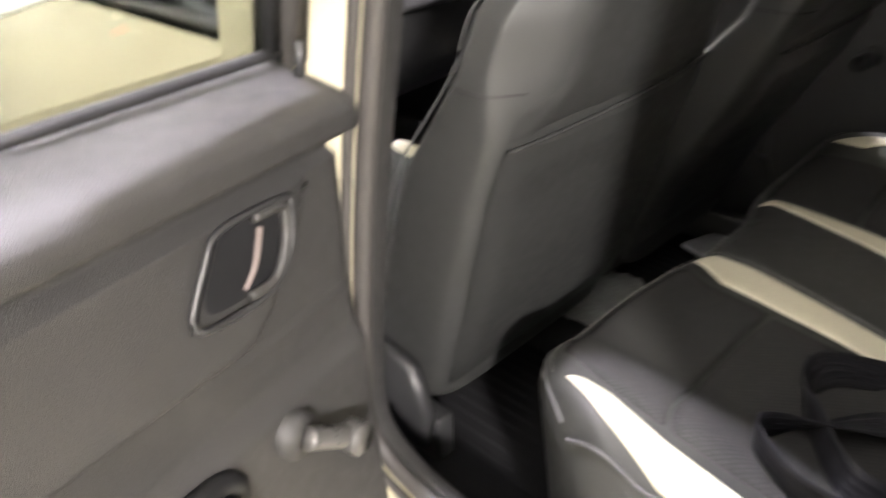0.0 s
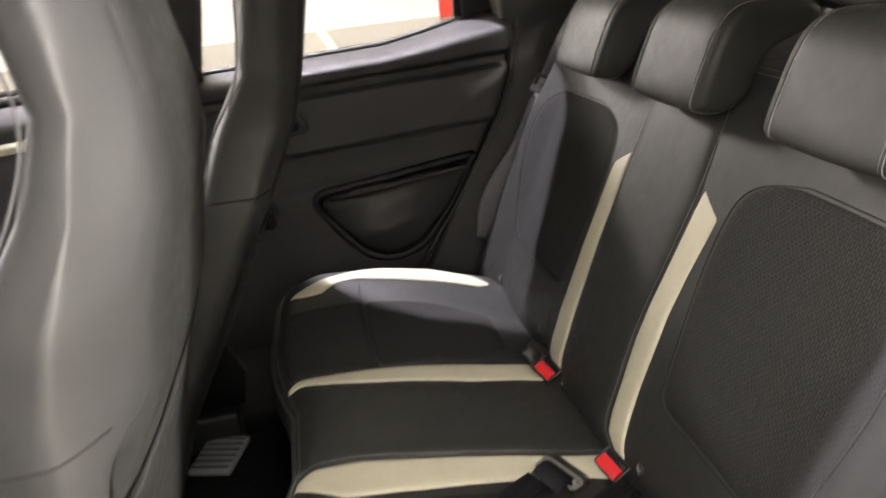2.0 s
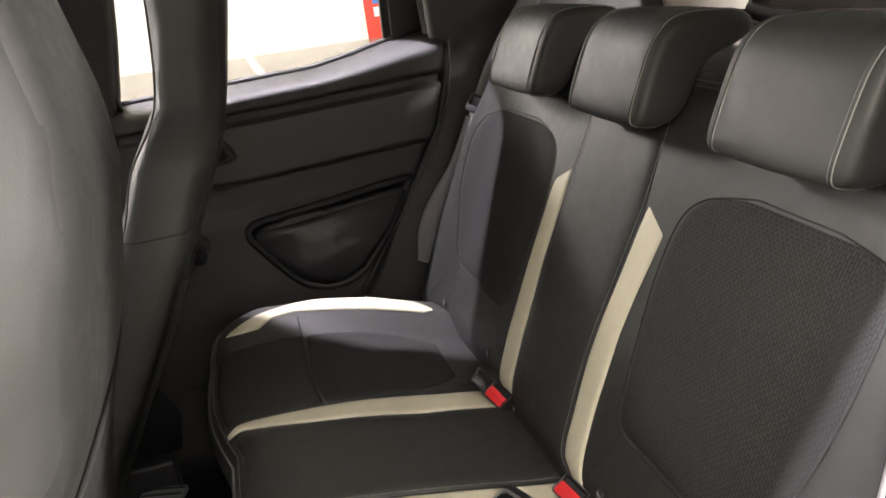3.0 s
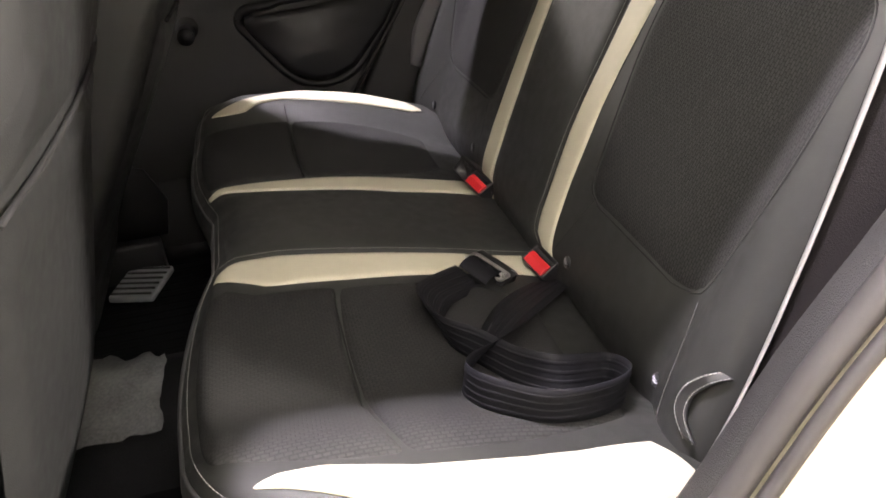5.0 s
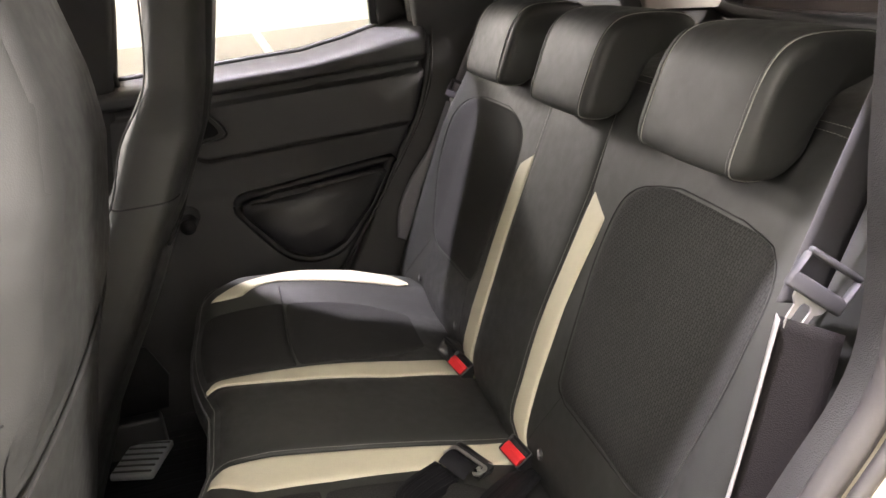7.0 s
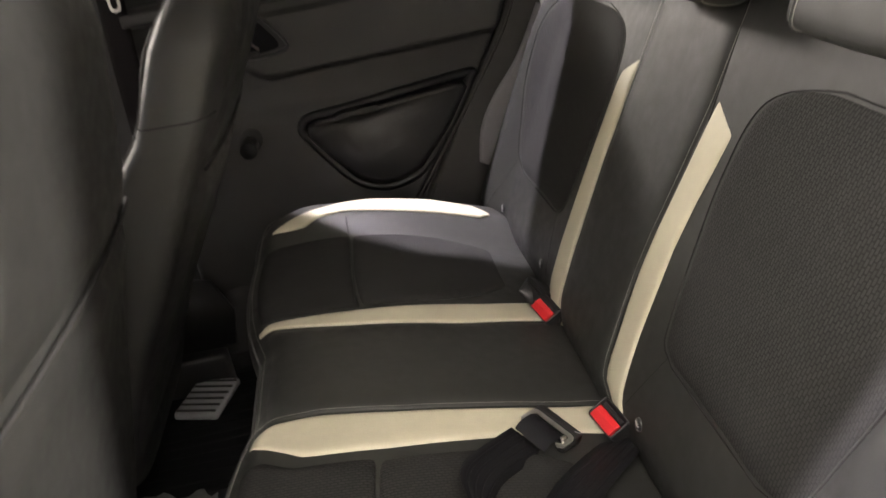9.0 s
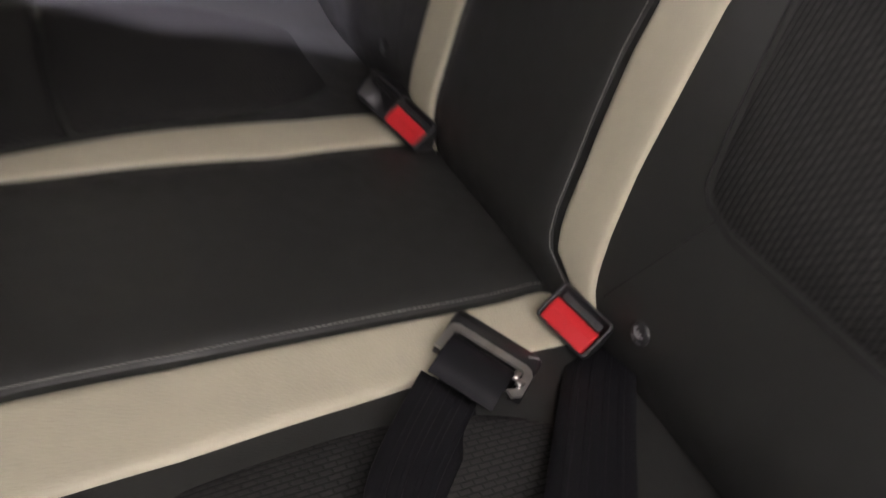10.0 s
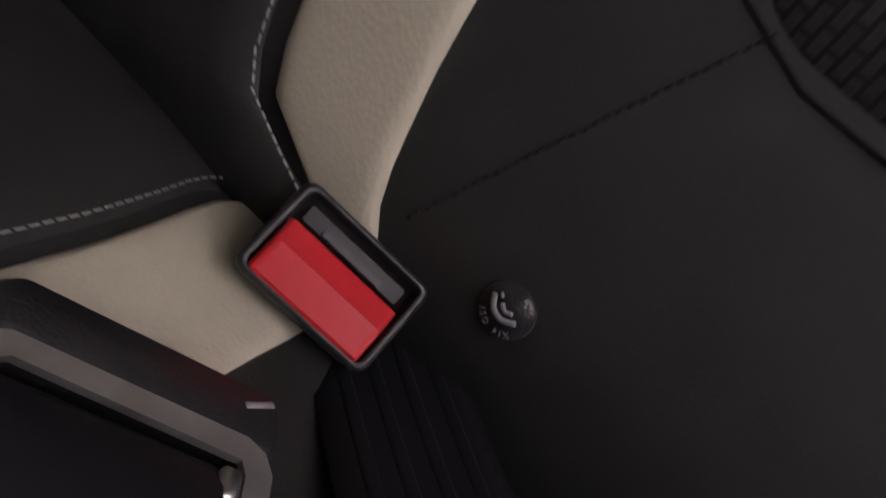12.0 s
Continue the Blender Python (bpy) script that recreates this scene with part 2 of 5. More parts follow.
def prism(bm, outline, place, depth, bevel=0.0):
    """A plate: outline (a, b) pairs, placed by place(a, b, h); h runs from 0 to depth. bevel narrows the top face's edge."""
    k = len(outline)
    cx, cy = sum(p[0] for p in outline) / k, sum(p[1] for p in outline) / k

    def ring(h, shrink):
        out = []
        for a, b in outline:
            l = math.hypot(a - cx, b - cy) or 1
            f = max(1 - shrink / l, 0.05)
            out.append(bm.verts.new(place(cx + (a - cx) * f, cy + (b - cy) * f, h)))
        return out

    rings = [ring(0, 0), ring(depth - (bevel if depth > 0 else -bevel), 0), ring(depth, bevel)] if bevel else [ring(0, 0), ring(depth, 0)]
    for r0, r1 in zip(rings, rings[1:]):
        for i in range(k):
            bm.faces.new((r0[i], r0[(i + 1) % k], r1[(i + 1) % k], r1[i]))
    cap(bm, rings[0])
    cap(bm, rings[-1])


def ribbon(bm, centre, across, width, thick):
    """A strap: centre line, the direction across it at each point, its width and thickness."""
    rows, n = [], len(centre)
    for i, p in enumerate(centre):
        p, a = Vector(p), Vector(across[i]).normalized()
        d = (Vector(centre[min(i + 1, n - 1)]) - Vector(centre[max(i - 1, 0)])).normalized()
        nn = d.cross(a).normalized()
        row = []
        for s in (-1, -0.6, -0.2, 0.2, 0.6, 1):
            row.append(p + a * s * width / 2 + nn * thick * (0.5 if abs(s) < 0.9 else 0.25))
        for s in (1, 0.6, 0.2, -0.2, -0.6, -1):
            row.append(p + a * s * width / 2 - nn * thick * (0.5 if abs(s) < 0.9 else 0.25))
        rows.append(row)
    vs = grid(bm, rows, False, True)
    cap(bm, vs[0])
    cap(bm, vs[-1])


def stitches(bm, pts, pitch, length, r, lift):
    """Short threads laid along a line; lift is the way off the surface."""
    pts = [Vector(p) for p in pts]
    carry = 0.0
    for a, b in zip(pts, pts[1:]):
        l = (b - a).length
        if l < 1e-6:
            continue
        d = (b - a) / l
        s = carry
        while s < l:
            p = a + d * s + Vector(lift)
            q = p + d * length
            side = d.cross(Vector(lift)).normalized() * r
            top = Vector(lift).normalized() * r
            v = [bm.verts.new(x) for x in (p - side, p + side, q + side, q - side, p + d * length * 0.3 + top * 1.2, p + d * length * 0.7 + top * 1.2)]
            bm.faces.new((v[0], v[1], v[4]))
            bm.faces.new((v[1], v[2], v[5], v[4]))
            bm.faces.new((v[2], v[3], v[5]))
            bm.faces.new((v[3], v[0], v[4], v[5]))
            bm.faces.new((v[3], v[2], v[1], v[0]))
            s += pitch
        carry = s - l


def curve_at(pairs, t):
    """Straight lines through (t, value) pairs."""
    if t <= pairs[0][0]:
        return pairs[0][1]
    for (a, va), (b, vb) in zip(pairs, pairs[1:]):
        if t <= b:
            return va + (vb - va) * (t - a) / (b - a)
    return pairs[-1][1]


def ease(a, b, t):
    t = min(max((t - a) / (b - a), 0), 1)
    return t * t * (3 - 2 * t)


BENCH = 0.134  # middle of the rear bench cushion
MID = 0.165  # the car's middle line; +x runs to the tail, +y to the far flank


def frame_of(origin, long_way, normal):
    l = Vector(long_way).normalized()
    n = Vector(normal)
    n = (n - n.dot(l) * l).normalized()
    s = n.cross(l)
    return Matrix(((l.x, s.x, n.x, origin[0]), (l.y, s.y, n.y, origin[1]), (l.z, s.z, n.z, origin[2]), (0, 0, 0, 1)))


def rounded_rect(w, h, r, n=5):
    out = []
    for cx, cy, a0 in ((w / 2 - r, h / 2 - r, 0), (-w / 2 + r, h / 2 - r, 90), (-w / 2 + r, -h / 2 + r, 180), (w / 2 - r, -h / 2 + r, 270)):
        for k in range(n):
            a = radians(a0 + 90 * k / (n - 1))
            out.append((cx + r * math.cos(a), cy + r * math.sin(a)))
    return out

# ---- the showroom ----


def slab(name, x0, x1, y0, y1, z0, z1, mat, label, category):
    bm = bmesh.new()
    box(bm, (x1 - x0, y1 - y0, z1 - z0), Matrix.Translation(((x0 + x1) / 2, (y0 + y1) / 2, (z0 + z1) / 2)), 0.004, 1)
    return tagged(part(name, bm, mat, smooth=False), label, category, "", "structure")


slab("floor", -9, 9, -7, 14.6, -0.1, 0.0, TILE, "glossy beige showroom floor", "floor")
slab("wall_north", -9.2, 9.2, 14.6, 14.8, -0.1, 3.5, WALL, "plain white showroom wall", "wall")
slab("wall_south", -9.2, 9.2, -7.2, -7.0, -0.1, 3.5, WALL, "plain white showroom wall", "wall")
slab("wall_west", -9.2, -9.0, -7, 14.6, -0.1, 3.5, WALL, "plain white showroom wall", "wall")
slab("wall_east", 9.0, 9.2, -7, 14.6, -0.1, 3.5, WALL, "plain white showroom wall", "wall")
slab("ceiling", -9.2, 9.2, -7.2, 14.8, 3.5, 3.6, CEILING, "white showroom ceiling", "ceiling")

bm = bmesh.new()
prism(bm, [(0.10, 14.5), (0.26, 14.5), (0.30, 8.2), (0.17, 8.2)], lambda a, b, h: (a, b, h), 0.004)
tagged(part("floor_line", bm, TAPE, smooth=False), "white painted line on the beige floor", "floor marking", "", "structure")

FLOOR_HEX = 0.55
bm = bmesh.new()
for i in range(-1, 2):
    for j in range(-1, 2):
        cx, cy = -4.55 + i * 1.5 * FLOOR_HEX, 1.22 + (j + 0.5 * (i % 2)) * math.sqrt(3) * FLOOR_HEX
        for k in range(6):
            a, b = k * math.pi / 3, (k + 1) * math.pi / 3
            p, q = (Vector((cx + FLOOR_HEX * math.cos(t), cy + FLOOR_HEX * math.sin(t))) for t in (a, b))
            n = Vector((p.y - q.y, q.x - p.x)).normalized() * 0.014
            prism(bm, [p - n, q - n, q + n, p + n], lambda u, v, h: (u, v, h), 0.004 + 0.0003 * k)
tagged(part("floor_line", bm, TAPE, smooth=False), "thin white hexagon lines on the beige floor", "floor marking", "", "structure")

# wall board, red with a white and blue print
board = thing("wall_board", "red board with white and blue print on the wall", "sign")
bm = bmesh.new()
box(bm, (0.62, 0.06, 1.9), Matrix.Translation((2.84, 14.55, 0.93)), 0.03, 3)
part("panel", bm, RED_BOARD, board)
for z0, z1, mat in ((1.07, 1.77, WHITE_BOARD), (0.64, 1.02, BLUE_BOARD), (0.40, 0.58, WHITE_BOARD)):
    bm = bmesh.new()
    box(bm, (0.40, 0.012, z1 - z0), Matrix.Translation((2.90, 14.512, (z0 + z1) / 2)), 0.004, 1)
    part("print", bm, mat, board)

# hexagonal tube lights under the ceiling
hexa = thing("hexagon_ceiling_light", "white hexagonal tube light hanging below the ceiling", "ceiling light", "hexagon tube lights")
R_HEX = 0.62
for k in range(6):
    a, b = k * math.pi / 3, (k + 1) * math.pi / 3
    bm = bmesh.new()
    tube(bm, [(R_HEX * math.cos(a) * 0.99, R_HEX * math.sin(a) * 0.99, 0), (R_HEX * math.cos(b) * 0.99, R_HEX * math.sin(b) * 0.99, 0)], 0.014, 6)
    part("tube", bm, TUBE, hexa)
for k in (0, 2, 4):
    bm = bmesh.new()
    tube(bm, [(R_HEX * math.cos(k * math.pi / 3), R_HEX * math.sin(k * math.pi / 3), 0.0), (R_HEX * math.cos(k * math.pi / 3), R_HEX * math.sin(k * math.pi / 3), 0.2)], 0.004, 5)
    part("hanger", bm, CHROME, hexa)
first = True
for i in range(-4, 5):
    for j in range(-5, 0):
        m = Matrix.Translation((i * 1.5 * R_HEX * 1.16 - 1.0, (j + 0.5 * (i % 2)) * math.sqrt(3) * R_HEX * 1.16 + 0.3, 3.3))
        if first:
            hexa.matrix_basis = m
            first = False
        else:
            copy_thing(hexa, m)

# ---- car shell ----
# the rear door opening, seen from the side as (x, z)
OPENING = [(-0.43, 1.30), (-0.458, 1.19), (-0.522, 0.885), (-0.553, 0.665), (-0.562, 0.54), (-0.535, 0.49), (-0.46, 0.465), (-0.31, 0.455), (-0.18, 0.47),
           (-0.115, 0.53), (-0.062, 0.614), (0.0, 0.735), (0.058, 0.825), (0.103, 0.897), (0.112, 0.966), (0.103, 1.053), (0.095, 1.166), (0.07, 1.27), (0.0, 1.325), (-0.2, 1.345)]


def outward(off):
    ring = smooth_line([(x, 0, z) for x, z in OPENING], 5, True)
    n, out = len(ring), []
    c = Vector((-0.2, 0, 0.9))
    for i in range(n):
        d = (ring[(i + 1) % n] - ring[i - 1]).normalized()
        s = Vector((d.z, 0, -d.x))
        if s.dot(ring[i] - c) < 0:
            s = -s
        out.append(ring[i] + s * off)
    return out


def to_box(p, x0, x1, z0, z1):
    """From the opening's middle through p to the edge of a box."""
    c = Vector((-0.2, 0, 0.9))
    d = p - c
    k = min(((x1 if d.x > 0 else x0) - c.x) / d.x if abs(d.x) > 1e-6 else 1e9, ((z1 if d.z > 0 else z0) - c.z) / d.z if abs(d.z) > 1e-6 else 1e9)
    return c + d * k


def flank(far):
    """The car's side round a rear door: lining, rubber seal, painted jamb and outer skin."""
    side = (lambda y: 2 * MID - y) if far else (lambda y: y)
    tag = "far" if far else "near"

    def at(p, y):
        return (p.x, side(y + lean(lift(p.z))), lift(p.z))

    bm = bmesh.new()
    rings = [[at(p, -0.43) for p in (to_box(q, -0.66, 0.80, 0.28, 1.38) for q in outward(0.0))],
             [at(p, -0.437) for p in outward(0.012)], [at(p, -0.445) for p in outward(0.0)], [at(p, -0.468) for p in outward(0.004)]]
    grid(bm, rings, False, True)
    tagged(part("pillar_lining_" + tag, bm, PLASTIC), "dark grained plastic lining round a car door opening", "car trim", "", "structure")
    bm = bmesh.new()
    tube(bm, [at(p, -0.474) for p in outward(0.006)], 0.011, 8, True)
    tube(bm, [at(p, -0.490) for p in outward(0.016)], 0.006, 6, True)
    tagged(part("door_seal_" + tag, bm, RUBBER), "grey rubber seal round the car door opening", "door seal", "", "structure")
    bm = bmesh.new()
    rings = [[at(p, -0.468) for p in outward(0.012)], [at(p, -0.495) for p in outward(0.02)], [at(p, -0.51) for p in outward(0.045)], [at(p, -0.565) for p in outward(0.05)],
             [at(p, -0.585) for p in outward(0.062)], [at(p, -0.59) for p in (to_box(q, -0.57, 1.05, 0.22, 1.42) if far or q.x > -0.3 or q.z < 0.55 else Vector((max(to_box(q, -0.57, 1.05, 0.22, 1.42).x, q.x), 0, q.z)) for q in outward(0.07))]]
    grid(bm, rings, False, True)
    tagged(part("body_side_" + tag, bm, PAINT), "glossy ivory painted car body side and door jamb", "car body", "", "structure")


flank(False)
flank(True)

# floor of the cabin with its low tunnel
bm = bmesh.new()
rows = []
for i in range(25):
    x = -1.9 + 2.9 * i / 24
    rows.append([(x, MID - 0.62 + 1.24 * j / 24, 0.275 + 0.10 * max(0, 1 - ((-0.62 + 1.24 * j / 24) / 0.14) ** 2) ** 0.5 * (1 if abs(-0.62 + 1.24 * j / 24) < 0.14 else 0) + 0.004 * noise.noise((x * 9, j, 0))) for j in range(25)])
grid(bm, rows)
grid(bm, [[(x, y, z - 0.06) for x, y, z in r] for r in rows])
tagged(part("cabin_floor", bm, CARPET), "black carpeted car cabin floor with a low tunnel", "car floor", "", "structure")

# unseen bulkhead and sills, added to close the cabin to light, front and below
slab("bulkhead", -1.95, -1.90, MID - 0.66, MID + 0.66, 0.2, 0.98, CARPET, "unseen black carpeted bulkhead that keeps light out below the windscreen", "car floor")
slab("sill_near", -1.9, -0.57, -0.56, -0.46, 0.2, 0.44, PLASTIC_DARK, "unseen black sill that keeps light out below the front door", "car trim")
slab("sill_far", -1.9, -0.57, 2 * MID + 0.46, 2 * MID + 0.56, 0.2, 0.44, PLASTIC_DARK, "unseen black sill that keeps light out below the front door", "car trim")

# roof shell with its headliner
for nm, z, mat, lab in (("roof", 1.515, PAINT, "ivory painted car roof panel"), ("headliner", 1.44, HEADLINER, "grey cloth headliner under the car roof")):
    bm = bmesh.new()
    rows = []
    for i in range(13):
        x = -0.95 + 1.85 * i / 12
        rows.append([(x, MID + 0.53 * s, z - 0.05 * abs(s) ** 3 - 0.06 * ((x + 0.1) / 1.0) ** 2) for s in [k / 8 for k in range(-8, 9)]])
    grid(bm, rows)
    grid(bm, [[(x, y, zz + 0.012) for x, y, zz in r] for r in rows])
    tagged(part(nm, bm, mat), lab, "car roof", "", "structure")

# roof rails
for far in (False, True):
    bm = bmesh.new()
    y = 2 * MID + 0.325 if far else -0.325
    tube(bm, smooth_line([(-1.0, y, 1.34), (-0.6, y, 1.42), (-0.1, y, 1.45), (0.4, y, 1.425), (0.85, y, 1.31)], 6), 0.045, 10)
    tagged(part("roof_rail_" + ("far" if far else "near"), bm, PAINT), "ivory painted roof rail above the car doors", "car body", "", "structure")

# ---- rear bench: cushion ----


def nose_x(y):
    """Where the cushion's front edge lies at y."""
    x = -0.405
    for c in (BENCH - 0.29, BENCH + 0.29):
        x -= 0.034 * max(0.0, 1 - ((y - c) / 0.22) ** 2)
    t = max(0.0, (abs(y - BENCH) - 0.36) / 0.17)
    return x + 0.09 * t ** 5


def seat_top(x, y):
    r = abs(y - BENCH)
    z = 0.531 - 0.361 * x - 0.452 * x * x
    z += 0.028 * ease(0.36, 0.46, r) - 0.06 * max(0.0, (r - 0.495) / 0.05) ** 2
    z -= 0.006 * max(0.0, 1 - ((r - 0.27) / 0.13) ** 2)
    z += 0.004 * max(0.0, 1 - (r / 0.12) ** 2)
    return z


def seat_point(a, y):
    """a: 0 at the rear, 0.75 where the top begins to roll over, 1 at the front's foot."""
    xf, r = nose_x(y), 0.05
    if a <= 0.75:
        x = 0.075 + (xf + r - 0.075) * a / 0.75
        return Vector((x, y, seat_top(x, y)))
    z0 = seat_top(xf + r, y)
    if a <= 0.88:
        t = (a - 0.75) / 0.13 * math.radians(100)
        return Vector((xf + r - r * math.sin(t), y, z0 - r + r * math.cos(t) + 0.05 * r * math.sin(t) * (1 - t / 1.75)))
    t = (a - 0.88) / 0.12
    z1 = z0 - r - 0.17 * r
    return Vector((xf + 0.001 + 0.035 * t, y, z1 + (0.33 - z1) * t))


def normal_of(fn, a, y):
    d = 1e-3
    n = (fn(min(a + d, 1), y) - fn(max(a - d, 0), y)).cross(fn(a, y + d) - fn(a, y - d))
    return n.normalized()


def seat_off(a, y, h):
    n = normal_of(seat_point, a, y)
    if n.z < 0 and a < 0.85:
        n = -n
    if a >= 0.85 and n.x > 0:
        n = -n
    return seat_point(a, y) + n * h


def a_of(x, y):
    return 0.75 * (x - 0.075) / (nose_x(y) + 0.05 - 0.075)


def pad(fn, lo, hi, edge, h, nu=26, nv=26, power=6, dip=0.005):
    """A stuffed panel on the surface fn(a, y, height): a runs lo..hi, y between edge(s)[0] and edge(s)[1]; it dips into the seam at its rim."""
    bm = bmesh.new()
    rows = []
    for i in range(nu + 1):
        s = 0.5 - 0.5 * math.cos(math.pi * i / nu)
        y0, y1 = edge(s)
        row = []
        for j in range(nv + 1):
            v = 0.5 - 0.5 * math.cos(math.pi * j / nv)
            y = y0 + (y1 - y0) * v
            a = lo(v) + (hi(v) - lo(v)) * s
            f = (1 - abs(2 * s - 1) ** power) * (1 - abs(2 * v - 1) ** power)
            row.append(fn(a, y, -dip + (h + dip) * f ** 0.6 + 0.0006 * noise.noise((a * 9, y * 14, 1.7))))
        rows.append(row)
    grid(bm, rows)
    return bm


cushion = thing("rear_seat_cushion", "black rear bench cushion with two ivory stripes and ivory side trim", "car seat")
bm = bmesh.new()
ys = [BENCH - 0.545 + 1.09 * j / 180 for j in range(181)]
rows = [[seat_point(i / 120, y) for y in ys] for i in range(121)]
vs = grid(bm, rows)
for col, sgn in ((0, -1), (-1, 1)):
    low = [bm.verts.new((v[col].co.x, v[col].co.y + sgn * 0.006, min(v[col].co.z - 0.03, 0.33) if v[col].co.z > 0.34 else v[col].co.z - 0.002)) for v in vs]
    for i in range(120):
        bm.faces.new((vs[i][col], vs[i + 1][col], low[i + 1], low[i]))
part("cover", bm, LEATHER, cushion)

STRIPE_HI = [(-0.41, 0.038), (-0.397, 0.046), (-0.344, 0.049), (-0.244, 0.040), (-0.17, 0.038), (-0.128, 0.0385), (-0.076, 0.040), (-0.042, 0.0425), (-0.022, 0.0455), (-0.004, 0.049), (0.008, 0.050), (0.02, 0.046)]
STRIPE_LO = [(-0.41, 0.020), (-0.403, 0.013), (-0.346, -0.015), (-0.25, -0.018), (-0.15, -0.013), (-0.08, -0.007), (-0.03, -0.0015), (0.0, 0.000), (0.02, 0.004)]

FAR_HI = [(-0.41, 0.270), (-0.398, 0.277), (-0.259, 0.284), (-0.085, 0.294), (0.0, 0.312), (0.02, 0.316)]
FAR_LO = [(-0.41, 0.258), (-0.398, 0.261), (-0.295, 0.243), (-0.133, 0.233), (0.0, 0.256), (0.02, 0.262)]


def stripe_edges(far):
    def edge(s):
        x = 0.06 + (-0.418 - 0.06) * s
        if far:
            return curve_at(FAR_LO, x), curve_at(FAR_HI, x)
        return curve_at(STRIPE_LO, x), curve_at(STRIPE_HI, x)
    return edge


for far in (False, True):
    e = stripe_edges(far)
    part("stripe", pad(seat_off, lambda v: 0.02, lambda v: 0.80, e, 0.0035, 40, 12, 14, 0.001), IVORY, cushion, "ivory leatherette stripe")
    bm = bmesh.new()
    for side in (0, 1):
        pts = [seat_off(0.02 + 0.78 * k / 60, e(k / 60)[side] + (0.006 if side else -0.006) * (1 if (side == 1) != far else 0), 0.004) for k in range(61)]
        if (side == 1) != far:
            stitches(bm, pts, 0.0036, 0.0027, 0.00045, (0, 0, 0.0006))
    part("stitching", bm, THREAD, cushion, "pale seam stitching", smooth=False)

# the cloth panels, two to a place, and the centre panel
part("centre_panel", pad(seat_off, lambda v: 0.02, lambda v: 0.80, lambda s: (stripe_edges(False)(s)[1] + 0.002, stripe_edges(True)(s)[0] - 0.002), 0.006, 40, 24, 10), LEATHER, cushion)
for far in (False, True):
    f = (lambda y: 2 * BENCH - y) if far else (lambda y: y)

    def edge_front(s):
        x = -0.2655 - 0.13 * s
        inner = 2 * BENCH - curve_at(FAR_HI, x) - 0.008 if far else min(curve_at(STRIPE_LO, x), 0.0) - 0.010
        return tuple(sorted((f((-0.262 if far else -0.343) + (0.012 if far else 0.030) * s * s), f(inner))))

    def edge_rear(s):
        x = -0.030 - 0.233 * s
        return tuple(sorted((f((-0.262 if far else -0.345) + 0.035 * (1 - s) ** 3), f((2 * BENCH - curve_at(FAR_HI, x) if far else curve_at(STRIPE_LO, x)) - 0.012 - 0.05 * (1 - s) ** 4))))

    part("cloth_panel", pad(seat_off, lambda v: a_of(-0.2645, f(-0.12)), lambda v: 0.79, edge_front, 0.006, 28, 28, 12, 0.003), CLOTH_SEAT, cushion, "black woven cloth panel")
    part("cloth_panel", pad(seat_off, lambda v: a_of(-0.030, f(-0.12)), lambda v: a_of(-0.2635, f(-0.12)), edge_rear, 0.006, 28, 28, 12, 0.003), CLOTH_SEAT, cushion, "black woven cloth panel")

    bm = bmesh.new()
    tube(bm, [seat_off(a_of(-0.264, y), y, 0.0028) for y in [f(-0.30 + (0.255 if not far else 0.265) * k / 20) for k in range(21)]], 0.0012, 6)
    part("seam", bm, DARK_THREAD, cushion, "dark cross seam")

    def edge_trim(s):
        x = -0.008 - 0.365 * s
        if far:
            outer = curve_at([(-0.373, -0.287), (-0.354, -0.305), (-0.326, -0.334), (-0.282, -0.360), (-0.239, -0.372), (-0.131, -0.368), (-0.04, -0.350), (-0.008, -0.325)], x)
            inner = curve_at([(-0.373, -0.285), (-0.354, -0.284), (-0.32, -0.288), (-0.302, -0.308), (-0.262, -0.322), (-0.137, -0.313), (-0.027, -0.306), (-0.008, -0.318)], x)
        else:
            outer = curve_at([(-0.373, -0.350), (-0.34, -0.374), (-0.29, -0.394), (-0.03, -0.396), (-0.008, -0.380)], x)
            inner = curve_at([(-0.373, -0.348), (-0.35, -0.342), (-0.316, -0.342), (-0.254, -0.358), (-0.208, -0.360), (-0.162, -0.361), (-0.111, -0.358), (-0.055, -0.350), (-0.032, -0.347), (-0.020, -0.362), (-0.008, -0.378)], x)
        return tuple(sorted((f(outer), f(inner))))

    part("side_trim", pad(seat_off, lambda v: a_of(-0.008, f(-0.33)), lambda v: a_of(-0.373, f(-0.33)), edge_trim, 0.0045, 60, 20, 12, -0.0008), IVORY, cushion, "ivory leatherette side trim")
    bm = bmesh.new()
    tube(bm, [seat_off(min(a_of(0.0 - 0.38 * k / 40, f(-0.36)), 0.82), f(-0.398 + 0.05 * max(0, k / 40 - 0.8) * 5 * 0.2), 0.0045) for k in range(41)], 0.0022, 6)
    part("piping", bm, PIPING, cushion, "grey piping")
bm = bmesh.new()
tube(bm, [seat_off(0.825, BENCH - 0.515 + 1.03 * k / 90, 0.001) for k in range(91)], 0.0024, 6)
part("piping", bm, PIPING, cushion, "grey piping")
bm = bmesh.new()
for dy in (0.0,):
    stitches(bm, [seat_off(0.80, BENCH - 0.48 + 0.96 * k / 90, 0.003) for k in range(91)], 0.005, 0.0036, 0.0005, (-0.0003, 0, 0.0005))
part("stitching", bm, THREAD, cushion, "pale seam stitching", smooth=False)

# ---- rear bench: backrest ----


